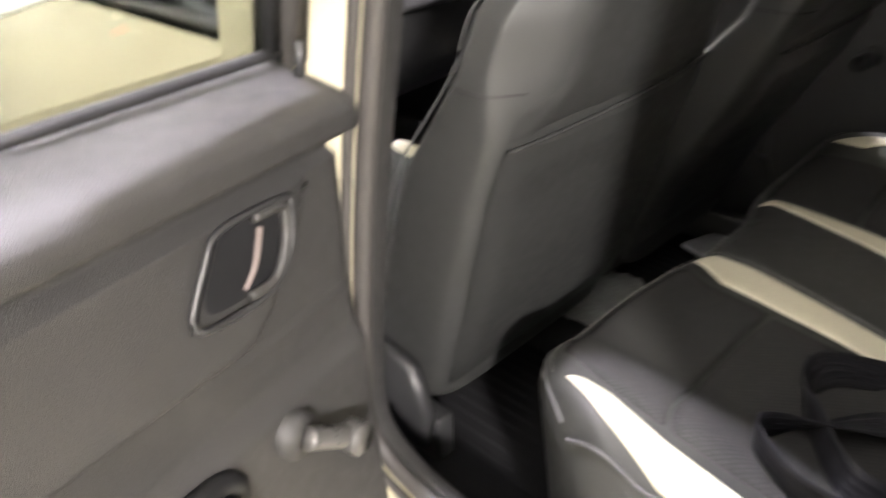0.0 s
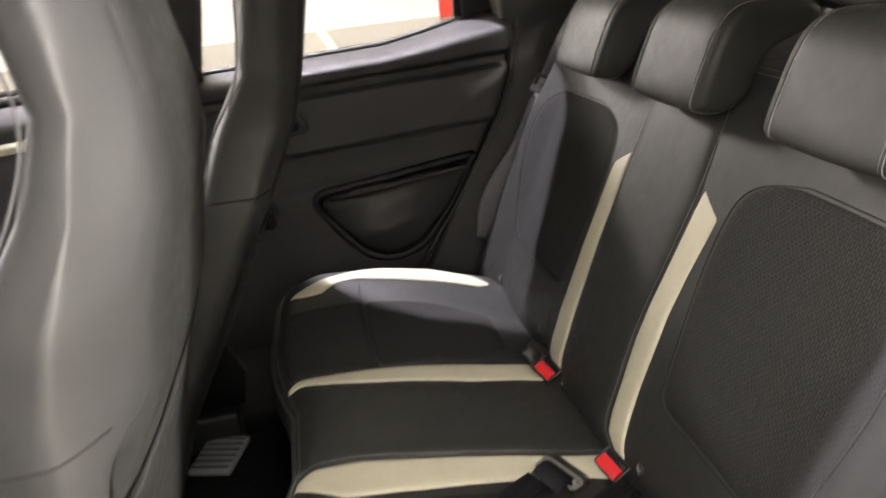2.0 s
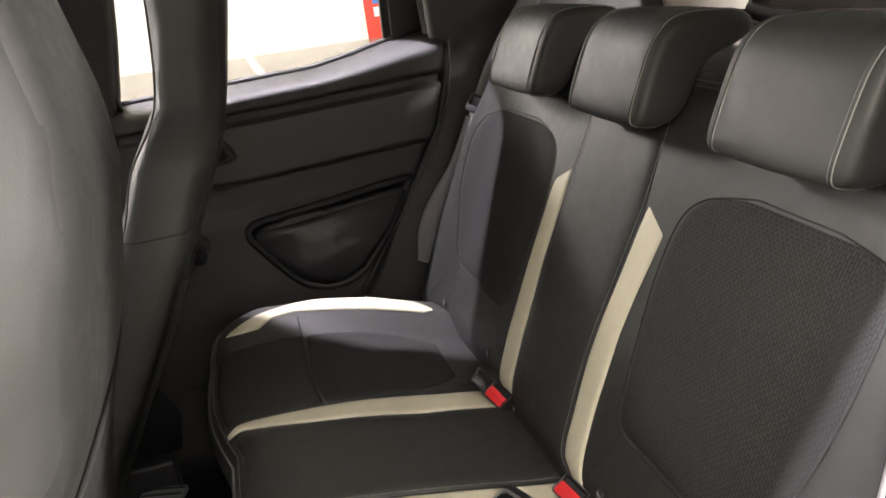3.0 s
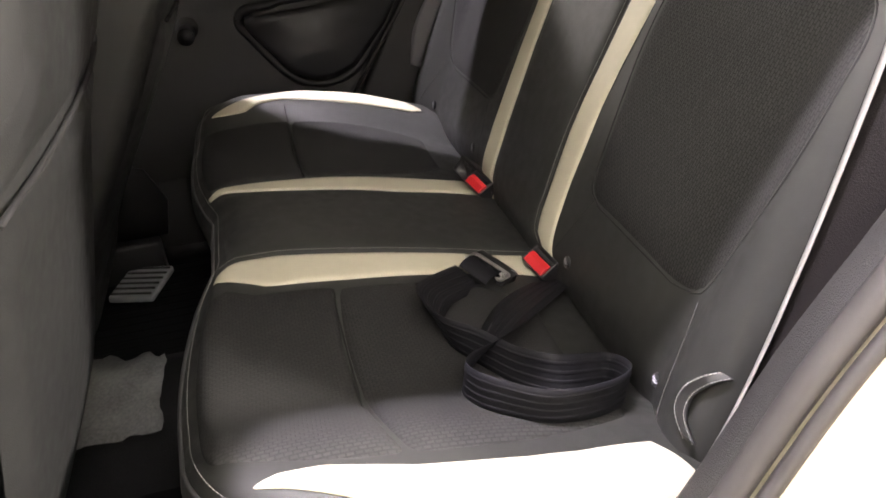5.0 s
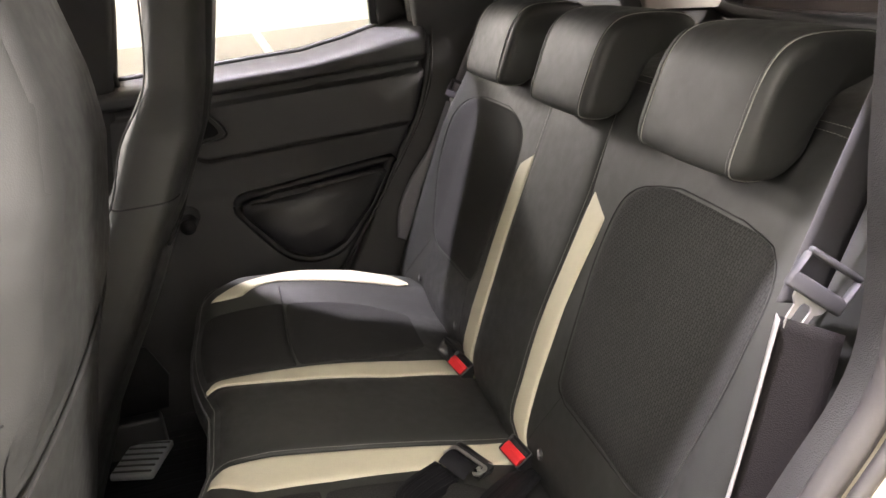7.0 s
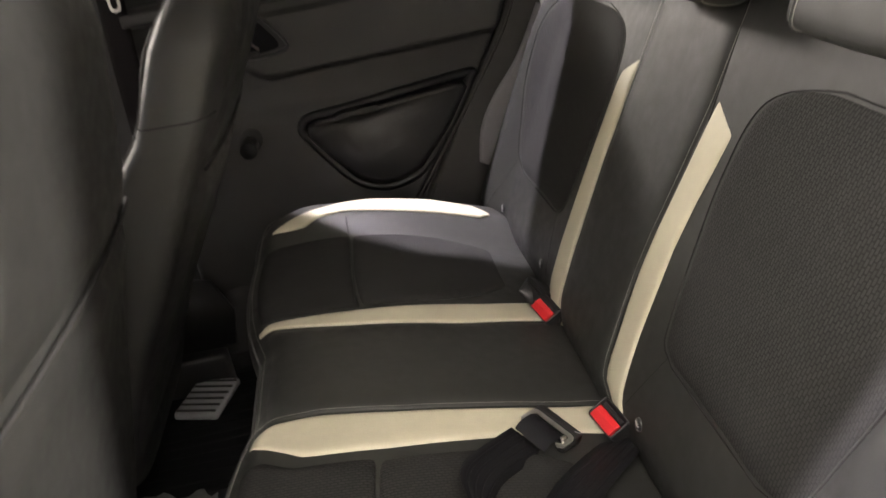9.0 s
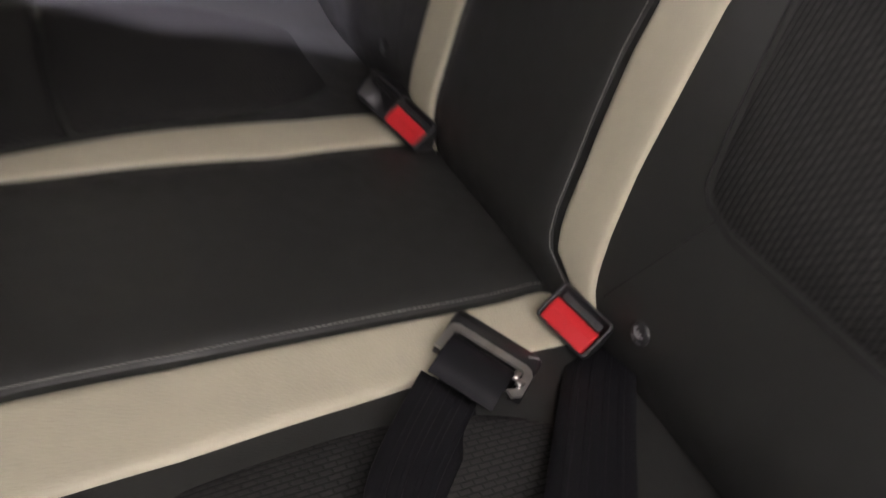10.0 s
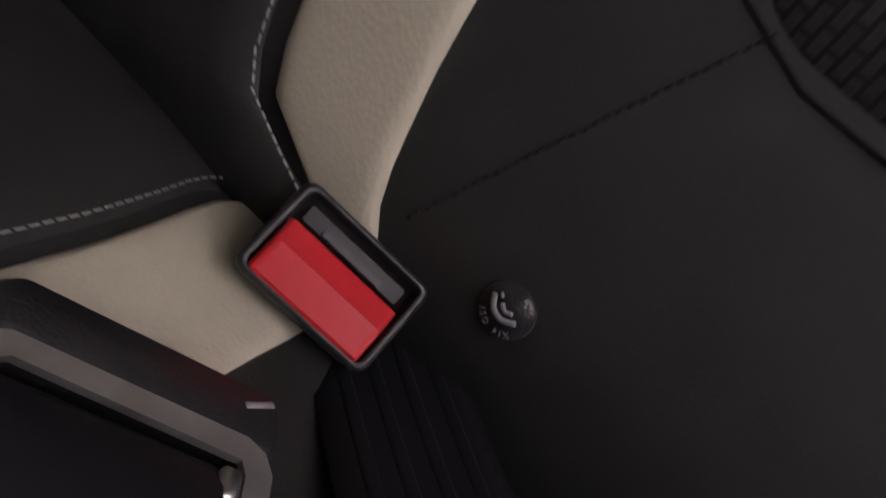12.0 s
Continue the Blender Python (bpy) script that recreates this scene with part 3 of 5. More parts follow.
def back_point(c, y):
    """c: height z up to 0.985; above it the top rolls over to the rear."""
    r = abs(y - MID)
    z = min(c, 0.985)
    x = 0.024 + 0.437 * (z - 0.57)
    x -= 0.030 * ease(0.42, 0.50, r) * (1 - 0.6 * ease(0.85, 0.98, z))
    x += 0.10 * max(0.0, (r - 0.515) / 0.045) ** 2
    x += 5.0 * max(0.0, 0.585 - z) ** 2
    x += 0.004 * max(0.0, 1 - ((r - 0.25) / 0.12) ** 2)
    if c > 0.985:
        t = c - 0.985
        if t < 0.05:
            q = t / 0.05 * math.radians(68)
            return Vector((x + 0.035 * (1 - math.cos(q)) + 0.015 * math.sin(q), y, z + 0.03 * math.sin(q)))
        return Vector((x + 0.036 + (t - 0.05), y, z + 0.028 + 0.1 * (t - 0.05)))
    return Vector((x, y, z))


def back_off(c, y, h):
    d = 1e-3
    n = (back_point(c + d, y) - back_point(c - d, y)).cross(back_point(c, y + d) - back_point(c, y - d)).normalized()
    if n.x > 0 and c < 1.0 or (c >= 1.0 and n.z < 0):
        n = -n
    return back_point(c, y) + n * h


backrest = thing("rear_bench_unit", "black rear bench backrest with two ivory stripes and cloth panels", "car seat")
bm = bmesh.new()
ys = [MID - 0.560 + 1.12 * j / 90 for j in range(91)]
rows = [[back_point(0.47 + 0.72 * i / 70, y) for y in ys] for i in range(71)]
vs = grid(bm, rows)
back_rows = [[bm.verts.new((0.30 + 0.2 * (v.co.z - 0.6), v.co.y, v.co.z)) for v in (vs[0][k], vs[30][k], vs[55][k])] for k in (0, 90)]
for k, col in ((0, 0), (1, 90)):
    low = [bm.verts.new((0.40, r[col].co.y, min(r[col].co.z, 1.0))) for r in vs]
    for i in range(70):
        bm.faces.new((vs[i][col], vs[i + 1][col], low[i + 1], low[i]))
for v in [v for r in back_rows for v in r]:
    bm.verts.remove(v)
part("cover", bm, LEATHER, backrest)

BS_IN = [(0.50, 0.010), (0.552, 0.018), (0.555, 0.029), (0.558, 0.040), (0.562, 0.0485), (0.570, 0.054), (0.59, 0.060), (0.62, 0.064), (0.65, 0.069), (0.69, 0.073), (0.73, 0.072), (0.79, 0.066), (0.885, 0.058)]
BS_OUT = [(0.50, -0.010), (0.555, 0.002), (0.569, 0.009), (0.607, 0.018), (0.65, 0.024), (0.70, 0.026), (0.75, 0.028), (0.80, 0.024), (0.855, 0.016), (0.885, 0.012)]
BS_FAR_OUT = [(0.50, 0.280), (0.557, 0.293), (0.629, 0.309), (0.74, 0.315), (0.885, 0.314)]
BS_FAR_IN = [(0.50, 0.232), (0.57, 0.247), (0.632, 0.258), (0.75, 0.270), (0.885, 0.270)]


def back_stripe(far):
    def edge(s):
        z = 0.50 + 0.380 * s
        if far:
            return curve_at(BS_FAR_IN, z), curve_at(BS_FAR_OUT, z)
        return curve_at(BS_OUT, z), curve_at(BS_IN, z)
    return edge


for far in (False, True):
    e = back_stripe(far)
    top = (lambda v: 0.884 - 0.024 * v) if far else (lambda v: 0.860 + 0.024 * v)
    part("stripe", pad(back_off, lambda v: 0.50, top, e, 0.0035, 40, 12, 14, 0.001), IVORY, backrest, "ivory leatherette stripe")
    bm = bmesh.new()
    inner = 0 if far else 1
    line = [back_off(0.50 + 0.48 * k / 60, (e(min(k / 60 * 0.48 / 0.38, 1))[inner] + (0.006 if not far else -0.006) + (0.02 if not far else -0.006) * max(0, k / 60 - 0.77)), 0.0035) for k in range(61)]
    stitches(bm, line, 0.0036, 0.0027, 0.00045, (-0.0005, 0, 0.0002))
    part("stitching", bm, THREAD, backrest, "pale seam stitching", smooth=False)
    bm = bmesh.new()
    tube(bm, [back_off(0.86 + 0.14 * k / 20, (0.062 + 0.020 * k / 20) if not far else (0.264 - 0.002 * k / 20), -0.0005) for k in range(21)], 0.0016, 6)
    part("seam", bm, DARK_THREAD, backrest)

PAD_OUT = [(p.z, p.y) for p in smooth_line([(0, -0.225, 0.643), (0, -0.262, 0.652), (0, -0.279, 0.672), (0, -0.294, 0.72), (0, -0.313, 0.79), (0, -0.319, 0.86), (0, -0.312, 0.897), (0, -0.285, 0.918), (0, -0.225, 0.927)], 6)]
PAD_IN = [(p.z, p.y) for p in smooth_line([(0, -0.060, 0.642), (0, -0.038, 0.645), (0, -0.026, 0.652), (0, -0.017, 0.667), (0, -0.004, 0.75), (0, 0.002, 0.82), (0, -0.006, 0.883), (0, -0.040, 0.912), (0, -0.110, 0.927)], 6)]
part("centre_panel", pad(back_off, lambda v: 0.50, lambda v: 0.995, lambda s: (back_stripe(False)(min(s * 1.36, 1))[1] + 0.003 + 0.018 * max(0, s - 0.73) * 3.5, back_stripe(True)(min(s * 1.36, 1))[0] - 0.003), 0.006, 40, 20, 10), LEATHER, backrest)
for far in (False, True):
    f = (lambda y: 2 * MID - y) if far else (lambda y: y)

    def edge_pad(s):
        z = 0.643 + 0.284 * s
        out, inn = curve_at(PAD_OUT, z), curve_at(PAD_IN, z)
        return tuple(sorted((f(out), f(inn))))

    part("cloth_panel", pad(back_off, lambda v: 0.643, lambda v: 0.927, edge_pad, 0.0045, 36, 30, 12, 0.004), CLOTH_BACK, backrest, "black woven cloth panel")
    bm = bmesh.new()
    loop = [(0.643 + 0.284 * k / 40, edge_pad(k / 40)[0]) for k in range(41)] + [(0.927 - 0.284 * k / 40, edge_pad(1 - k / 40)[1]) for k in range(41)]
    tube(bm, [back_off(z, y, 0.0002) for z, y in loop], 0.0009, 6, True)
    part("seam", bm, DARK_THREAD, backrest)
    bm = bmesh.new()
    stitches(bm, [back_off(0.566 + 0.081 * k / 12, f(-0.000 - 0.038 * k / 12), 0.0005) for k in range(13)], 0.0030, 0.0019, 0.0005, (-0.0003, 0, 0.0001))
    part("seam", bm, DARK_THREAD, backrest, "dark stitched seam", smooth=False)
    bm = bmesh.new()
    tube(bm, [back_off(0.55 + 0.10 * k / 12, f(-0.318 + 0.045 * k / 12), 0.0004) for k in range(13)], 0.0006, 5)
    part("seam", bm, PLASTIC, backrest)
for c in (1.03, 1.045):
    bm = bmesh.new()
    stitches(bm, [back_off(c, MID - 0.5 + 1.0 * k / 60, 0.001) for k in range(61)], 0.005, 0.0038, 0.0006, (0, 0, 0.0006))
    part("stitching", bm, THREAD, backrest, "pale seam stitching", smooth=False)

# ---- rear headrests ----


def headrest(y, w):
    root = thing("headrest", "black leatherette hooked rear headrest with pale stitched edges", "headrest", "rear headrests")
    prof = smooth_line([(0.0, 0, 0.0), (0.011, 0, 0.042), (0.028, 0, 0.086), (0.052, 0, 0.110), (0.092, 0, 0.116), (0.142, 0, 0.112), (0.158, 0, 0.097), (0.140, 0, 0.082),
                        (0.100, 0, 0.065), (0.080, 0, 0.038), (0.065, 0, 0.004), (0.042, 0, -0.012), (0.012, 0, -0.011)], 4, True)
    c = Vector((0.06, 0, 0.055))
    bm = bmesh.new()
    rows = []
    for s, k in ((-1, 0.70), (-0.985, 0.86), (-0.93, 0.955), (-0.84, 0.992), (-0.5, 1.02), (0, 1.03), (0.5, 1.02), (0.84, 0.992), (0.93, 0.955), (0.985, 0.86), (1, 0.70)):
        rows.append([c + (p - c) * k + Vector((0, s * w / 2, 0)) for p in prof])
    vs = grid(bm, rows, False, True)
    cap(bm, vs[0])
    cap(bm, vs[-1])
    part("pad", bm, LEATHER, root)
    for s in (-0.82, 0.82):
        for ds in (-0.022, 0.022):
            bm = bmesh.new()
            tube(bm, [c + (p - c) * (0.992 if abs(s + ds) < 0.87 else 0.978) * 1.004 + Vector((0, (s + ds) * w / 2, 0)) for p in prof], 0.0007, 5, True)
            part("seam", bm, THREAD, root, "pale stitched seam")
        bm = bmesh.new()
        tube(bm, [c + (p - c) * 0.988 + Vector((0, s * w / 2, 0)) for p in prof], 0.0022, 6, True)
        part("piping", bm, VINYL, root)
    bm = bmesh.new()
    for low in (Vector((0.0045, 0, -0.0055)), Vector((0.0015, 0, 0.0035))):
        tube(bm, [c + (low - c) * (1.032 - 0.05 * (q / 10 - 1) ** 4) + Vector((0, 0.84 * (q / 10 - 1) * w / 2, 0)) for q in range(21)], 0.0007, 5)
    part("seam", bm, THREAD, root, "pale stitched seam")
    for s in (-0.35, 0.35):
        bm = bmesh.new()
        tube(bm, [(0.075, s * w, -0.05), (0.068, s * w, 0.02)], 0.006, 8)
        part("post", bm, PLASTIC_DARK, root)
    root.matrix_basis = pose(0.142, y, 0.990, 0, 4, 0)
    return root


headrest(-0.17, 0.19)
headrest(0.145, 0.19)
headrest(0.46, 0.20)

# ---- front seats ----


def shoulder(z):
    """How much the seat back's rear corners are cut off at height z."""
    return 0.040 * ease(0.86, 0.95, z) * (1 - 0.5 * ease(1.05, 1.2, z))


def front_seat(y0, stations, group):
    dx = stations[5][2] + 0.446
    root = thing("front_seat_unit", "black leatherette front seat with integrated headrest", "car seat", group)

    def outline(z, an):
        """A point of the back's outline at height z."""
        k = max(i for i, st in enumerate(stations[:-1]) if st[0] <= z)
        t = (z - stations[k][0]) / (stations[k + 1][0] - stations[k][0])
        xf, xr, hw = (stations[k][q] + (stations[k + 1][q] - stations[k][q]) * t for q in (1, 2, 3))
        px = math.copysign(abs(math.cos(an)) ** 0.34, math.cos(an))
        py = math.copysign(abs(math.sin(an)) ** 0.34, math.sin(an))
        x = (xf + xr) / 2 + px * (xr - xf) / 2
        if px > 0:
            x += 0.014 * (1 - py * py) - px * (shoulder(z) if y0 < 0.2 else 0.0) * max(0.0, (abs(py) - 0.70) / 0.30)
        return Vector((x, y0 + py * hw, z))

    fine = smooth_line([(0, 0, 0)] * 1 + [(k, 0, 0) for k in range(1, len(stations))], 5)
    rows = []
    for p in fine:
        k = min(int(p.x), len(stations) - 2)
        t = min(max(p.x - k, 0), 1)
        z, xf, xr, hw = (stations[k][q] + (stations[k + 1][q] - stations[k][q]) * t for q in range(4))
        ring = []
        for j in range(48):
            an = 2 * math.pi * j / 48
            cx, sx = math.cos(an), math.sin(an)
            e = 0.34 + 0.22 * ease(1.0, 1.15, z)
            px = abs(cx) ** e * (1 if cx > 0 else -1)
            py = abs(sx) ** e * (1 if sx > 0 else -1)
            x = (xf + xr) / 2 + px * (xr - xf) / 2
            if px > 0:
                x += 0.014 * (1 - py * py) * ease(0.42, 0.6, z)
            if px > 0:
                x -= px * (shoulder(z) if y0 < 0.2 else 0.0) * max(0.0, (abs(py) - 0.70) / 0.30)
            ring.append(Vector((x, y0 + py * hw, z)))
        rows.append(ring)
    bm = bmesh.new()
    vs = grid(bm, rows, False, True)
    cap(bm, vs[0])
    cap(bm, vs[-1])
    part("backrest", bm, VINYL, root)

    def rear(z, s):
        """The back's rear face at height z, s from -1 to 1 across."""
        k = max(i for i, st in enumerate(stations) if st[0] <= z)
        k = min(k, len(stations) - 2)
        t = (z - stations[k][0]) / (stations[k + 1][0] - stations[k][0])
        xr = stations[k][2] + (stations[k + 1][2] - stations[k][2]) * t
        hw = stations[k][3] + (stations[k + 1][3] - stations[k][3]) * t
        return Vector((xr + 0.014 * (1 - s * s) * ease(0.42, 0.6, z) - (shoulder(z) if y0 < 0.2 else 0.0) * max(0.0, (abs(s) - 0.70) / 0.30), y0 + s * hw, z))

    bm = bmesh.new()
    rows = []
    for i in range(17):
        z = 0.46 + 0.40 * i / 16
        rim = 0 if i in (0, 16) else 1
        rows.append([rear(z, s) + Vector(((0.005 if rim and abs(s) < 0.9 else -0.004), 0, 0)) for s in [-0.93 + 1.86 * q / 20 for q in range(21)]])
    grid(bm, rows)
    part("map_pocket", bm, VINYL_SHADED, root, "flat leatherette seat-back pocket")
    # added panel that carries the upper back's shade in its colour
    bm = bmesh.new()
    rows = []
    for i in range(19):
        z = 0.870 + 0.42 * i / 18
        rim = 0 if i in (0, 18) else 1
        wide = 0.93 - 0.23 * ease(0.87, 0.95, z)
        rows.append([rear(z, s) + Vector(((0.0035 if rim and abs(s) < wide - 0.02 else -0.004), 0, 0)) for s in [-wide + 2 * wide * q / 20 for q in range(21)]])
    grid(bm, rows)
    part("rear_shade_panel", bm, VINYL_SHADED, root, "matte upper back panel with its shade painted in")
    bm = bmesh.new()
    tube(bm, [rear(0.862 + 0.012 * q / 20, -0.93 + 1.86 * q / 20) + Vector((0.003, 0, 0)) for q in range(21)], 0.0028, 6)
    part("pocket_edge", bm, DARK_THREAD, root, "dark upper edge of the pocket")
    for s in (-1, 1):
        bm = bmesh.new()
        tube(bm, [outline(0.922, s * math.radians(38 + 96 * k / 24)) for k in range(25)], 0.0014, 5)
        part("seam", bm, DARK_THREAD, root)
        bm = bmesh.new()
        line = [(st[1] + 0.004, y0 + s * (st[3] - 0.012), st[0]) for st in stations[2:-1]]
        tube(bm, smooth_line(line, 5), 0.0013, 6)
        part("piping", bm, PIPING, root, "grey piping")
    # seat cushion, its side trim, base and runners
    bm = bmesh.new()
    rows = []
    for i in range(21):
        t = i / 20
        x = -0.70 - 0.50 * t
        row = []
        for j in range(25):
            s = -1 + 2 * j / 24
            z = 0.50 + 0.05 * t + 0.035 * abs(s) ** 3 - (0.10 * max(0, (t - 0.85) / 0.15) ** 2) - 0.07 * max(0, (abs(s) - 0.88) / 0.12) ** 2
            row.append((x + dx, y0 + s * 0.25, z))
        rows.append(row)
    vs = grid(bm, rows)
    low = [[bm.verts.new((v.co.x, v.co.y, 0.40)) for v in r] for r in (vs[0], vs[-1])]
    for r, l in ((vs[0], low[0]), (vs[-1], low[1])):
        for j in range(24):
            bm.faces.new((r[j], r[j + 1], l[j + 1], l[j]))
    for col in (0, -1):
        side = [bm.verts.new((r[col].co.x, r[col].co.y, 0.40)) for r in vs]
        for i in range(20):
            bm.faces.new((vs[i][col], vs[i + 1][col], side[i + 1], side[i]))
    part("seat", bm, LEATHER, root)
    for s in (-1, 1):
        bm = bmesh.new()
        rows = []
        for i in range(13):
            x = -0.76 - 0.38 * i / 12
            rows.append([(x + dx, y0 + s * (0.19 + 0.05 * q / 6), 0.50 + 0.05 * (i + 1.5) / 15 + 0.035 * ((0.19 + 0.05 * q / 6) / 0.25) ** 3 + (0.004 if 0 < q < 6 and 0 < i < 12 else -0.004) - 0.07 * max(0, ((0.19 + 0.05 * q / 6) / 0.25 - 0.88) / 0.12) ** 2) for q in range(7)])
        grid(bm, rows)
        part("side_trim", bm, IVORY, root, "ivory leatherette side trim")
        if s != (1 if y0 > 0.2 else -1):
            continue
        bm = bmesh.new()
        prism(bm, [(-0.78, 0.36), (-0.60, 0.36), (-0.585, 0.43), (-0.615, 0.50), (-0.70, 0.52), (-0.80, 0.48), (-1.1, 0.46), (-1.1, 0.38)], lambda a, b, h, s=s: (a + dx, y0 + s * (0.235 + h), b), 0.022, 0.008)
        part("side_cover", bm, PLASTIC_DARK, root, "black plastic hinge cover")
        bm = bmesh.new()
        box(bm, (0.62, 0.035, 0.10), Matrix.Translation((-0.92 + dx, y0 + s * 0.19, 0.325)), 0.006)
        part("runner", bm, PLASTIC_DARK, root, "black steel seat runner")
    return root


NEAR_BACK = [(0.40, -0.765, -0.615, 0.19), (0.43, -0.765, -0.592, 0.215), (0.50, -0.745, -0.570, 0.225), (0.65, -0.70, -0.532, 0.232), (0.79, -0.65, -0.497, 0.238), (0.93, -0.553, -0.446, 0.240),
             (1.0, -0.535, -0.430, 0.225), (1.06, -0.50, -0.414, 0.190), (1.12, -0.485, -0.412, 0.158), (1.2, -0.50, -0.425, 0.142), (1.3, -0.51, -0.435, 0.138), (1.35, -0.50, -0.44, 0.12), (1.37, -0.49, -0.45, 0.09)]
FAR_BACK = [(0.40, -0.74, -0.61, 0.19), (0.43, -0.74, -0.60, 0.215), (0.50, -0.72, -0.585, 0.225), (0.575, -0.69, -0.555, 0.23), (0.77, -0.59, -0.445, 0.235), (0.905, -0.47, -0.378, 0.235),
            (1.0, -0.43, -0.331, 0.220), (1.065, -0.39, -0.312, 0.180), (1.163, -0.375, -0.290, 0.150), (1.24, -0.37, -0.275, 0.146), (1.3, -0.36, -0.262, 0.144), (1.35, -0.345, -0.26, 0.13), (1.37, -0.335, -0.27, 0.10)]
front_seat(-0.10, NEAR_BACK, "front seats")
front_seat(0.43, FAR_BACK, "front seats")

# ---- rear doors ----
# in a door's own frame: u from its hinge end along the sill, z up, w towards the cabin
SILL = [(-0.06, 1.008), (0.03, 1.012), (0.21, 1.018), (0.38, 1.024), (0.47, 1.039), (0.54, 1.055), (0.65, 1.076)]
REAR_EDGE = [(0.42, 0.30), (0.551, 0.382), (0.687, 0.478), (0.80, 0.555), (0.87, 0.596), (0.956, 0.628), (1.08, 0.640)]


def trim_w(u, z):
    """How far the trim stands into the cabin: roll, recess below it, bulging middle, hollow lower part."""
    top = curve_at(SILL, u)
    roll_low = 0.971 + 0.033 * (u - 0.2)
    hollow = 0.949 + 0.035 * (u - 0.2)
    crease = 0.846 + 0.043 * (u - 0.15)
    if z > roll_low:
        t = (z - roll_low) / (top - roll_low)
        return 0.022 * min(1, 0.25 + t * 6) - 0.085 * max(0, (t - 0.45) / 0.55) ** 2.2
    if z > hollow:
        return -0.012
    front = curve_at([(0.80, 0.20), (0.86, 0.115), (0.893, 0.083), (0.93, 0.060), (0.965, 0.048)], z)
    bulge = 0.004 + 0.010 * (hollow - z) / (hollow - crease) if z > crease else 0.014 - 0.016 * ease(0, 0.014, crease - z)
    w = -0.004 + (bulge + 0.004) * ease(front, front + 0.012, u) if z > crease - 0.02 else bulge
    return w + 0.012 * ease(0.79, 0.755, z) + 0.010 * ease(0.70, 0.50, z)


def rear_door(place, open_door):
    lab = "open rear car door with grained plastic trim and lowered window" if open_door else "closed rear car door with dark grained plastic trim"
    root = thing("door_1" if open_door else "door_2", lab, "car door", "", "structure")

    def P(u, z, w):
        return place(u, z, w + 0.28 * max(0.0, z - 1.02)) if open_door else place(u, lift(z), w + lean(lift(z)))

    # trim panel
    bm = bmesh.new()
    rows = []
    for i in range(141):
        s = i / 140
        row = []
        for j in range(81):
            q = j / 80
            u0 = 0.004 if open_door else -0.075
            top = curve_at(SILL, u0 + (0.64 - u0) * q)
            z = 0.44 + (top - 0.44) * s
            u1 = curve_at(REAR_EDGE, z)
            u = u0 + (u1 - u0) * q
            top = curve_at(SILL, u)
            z = 0.44 + (top - 0.44) * s
            w = trim_w(u, z)
            rim = min(q, 1 - q) * (u1 - u0)
            w -= 0.02 * max(0, 1 - rim / 0.012) ** 2
            row.append(P(u, z, w))
        rows.append(row)
    vs = grid(bm, rows)
    n = len(rows)
    back = [[bm.verts.new(Vector(v.co) + (Vector(P(0, 0, -0.03)) - Vector(P(0, 0, 0)))) for v in (vs[i][0], vs[i][-1])] for i in range(n)]
    for i in range(n - 1):
        bm.faces.new((vs[i][0], vs[i + 1][0], back[i + 1][0], back[i][0]))
        bm.faces.new((vs[i][-1], vs[i + 1][-1], back[i + 1][1], back[i][1]))
    part("trim_panel", bm, PLASTIC, root)
    bm = bmesh.new()
    tube(bm, [P(0.06 + 0.45 * k / 20, 0.9355 + 0.016 * k / 20, 0.0015) for k in range(21)], 0.0020, 6)
    part("groove", bm, PLASTIC_DARK, root)
    # inner handle: bezel, bowl and lever
    bez = [(0.091, 0.936), (0.100, 0.943), (0.160, 0.946), (0.180, 0.930), (0.202, 0.892), (0.160, 0.882), (0.124, 0.884), (0.100, 0.905)]
    bm = bmesh.new()
    ring = smooth_line([P(a, b, trim_w(a, b) + 0.0070) for a, b in bez], 4, True)
    tube(bm, ring, 0.0030, 8, True)
    part("handle_bezel", bm, PLASTIC_DARK, root, "dark satin handle bezel")
    bm = bmesh.new()
    inner = smooth_line([(0.137 + (a - 0.140) * 0.80, 0.914 + (b - 0.914) * 0.82, 0) for a, b in bez], 5, True)
    mid = (0.134, 0.914)
    grid(bm, [[P(mid[0] + (p[0] - mid[0]) * k / 8, mid[1] + (p[1] - mid[1]) * k / 8, trim_w(mid[0] + (p[0] - mid[0]) * k / 8, mid[1] + (p[1] - mid[1]) * k / 8) + 0.0035) for p in inner + inner[:1]] for k in range(9)])
    part("handle_bowl", bm, MAT_RUBBER, root, smooth=False)
    bm = bmesh.new()
    grip = smooth_line([(0.150, 0.889, 0), (0.124, 0.889, 0), (0.107, 0.906, 0), (0.099, 0.932, 0), (0.106, 0.939, 0), (0.130, 0.941, 0)], 5)
    tube(bm, [P(p[0], p[1], trim_w(p[0], p[1]) + 0.007) for p in grip], 0.0042, 8)
    part("handle_lever", bm, PLASTIC, root, "satin grey handle lever")
    # rod added in place of a brown reflection in the handle
    bm = bmesh.new()
    tube(bm, smooth_line([P(0.150, 0.894, 0.013), P(0.138, 0.908, 0.014), P(0.126, 0.932, 0.012)], 5), 0.0026, 8)
    part("lever_reflection", bm, SHELF, root, "brownish rod in place of a reflection behind the lever")
    # lower pocket with armrest top
    pk = [(0.205, 0.742), (0.225, 0.752), (0.30, 0.758), (0.505, 0.778), (0.512, 0.768), (0.47, 0.70), (0.405, 0.625), (0.36, 0.606), (0.32, 0.606), (0.275, 0.63), (0.212, 0.712), (0.203, 0.728)]
    bm = bmesh.new()
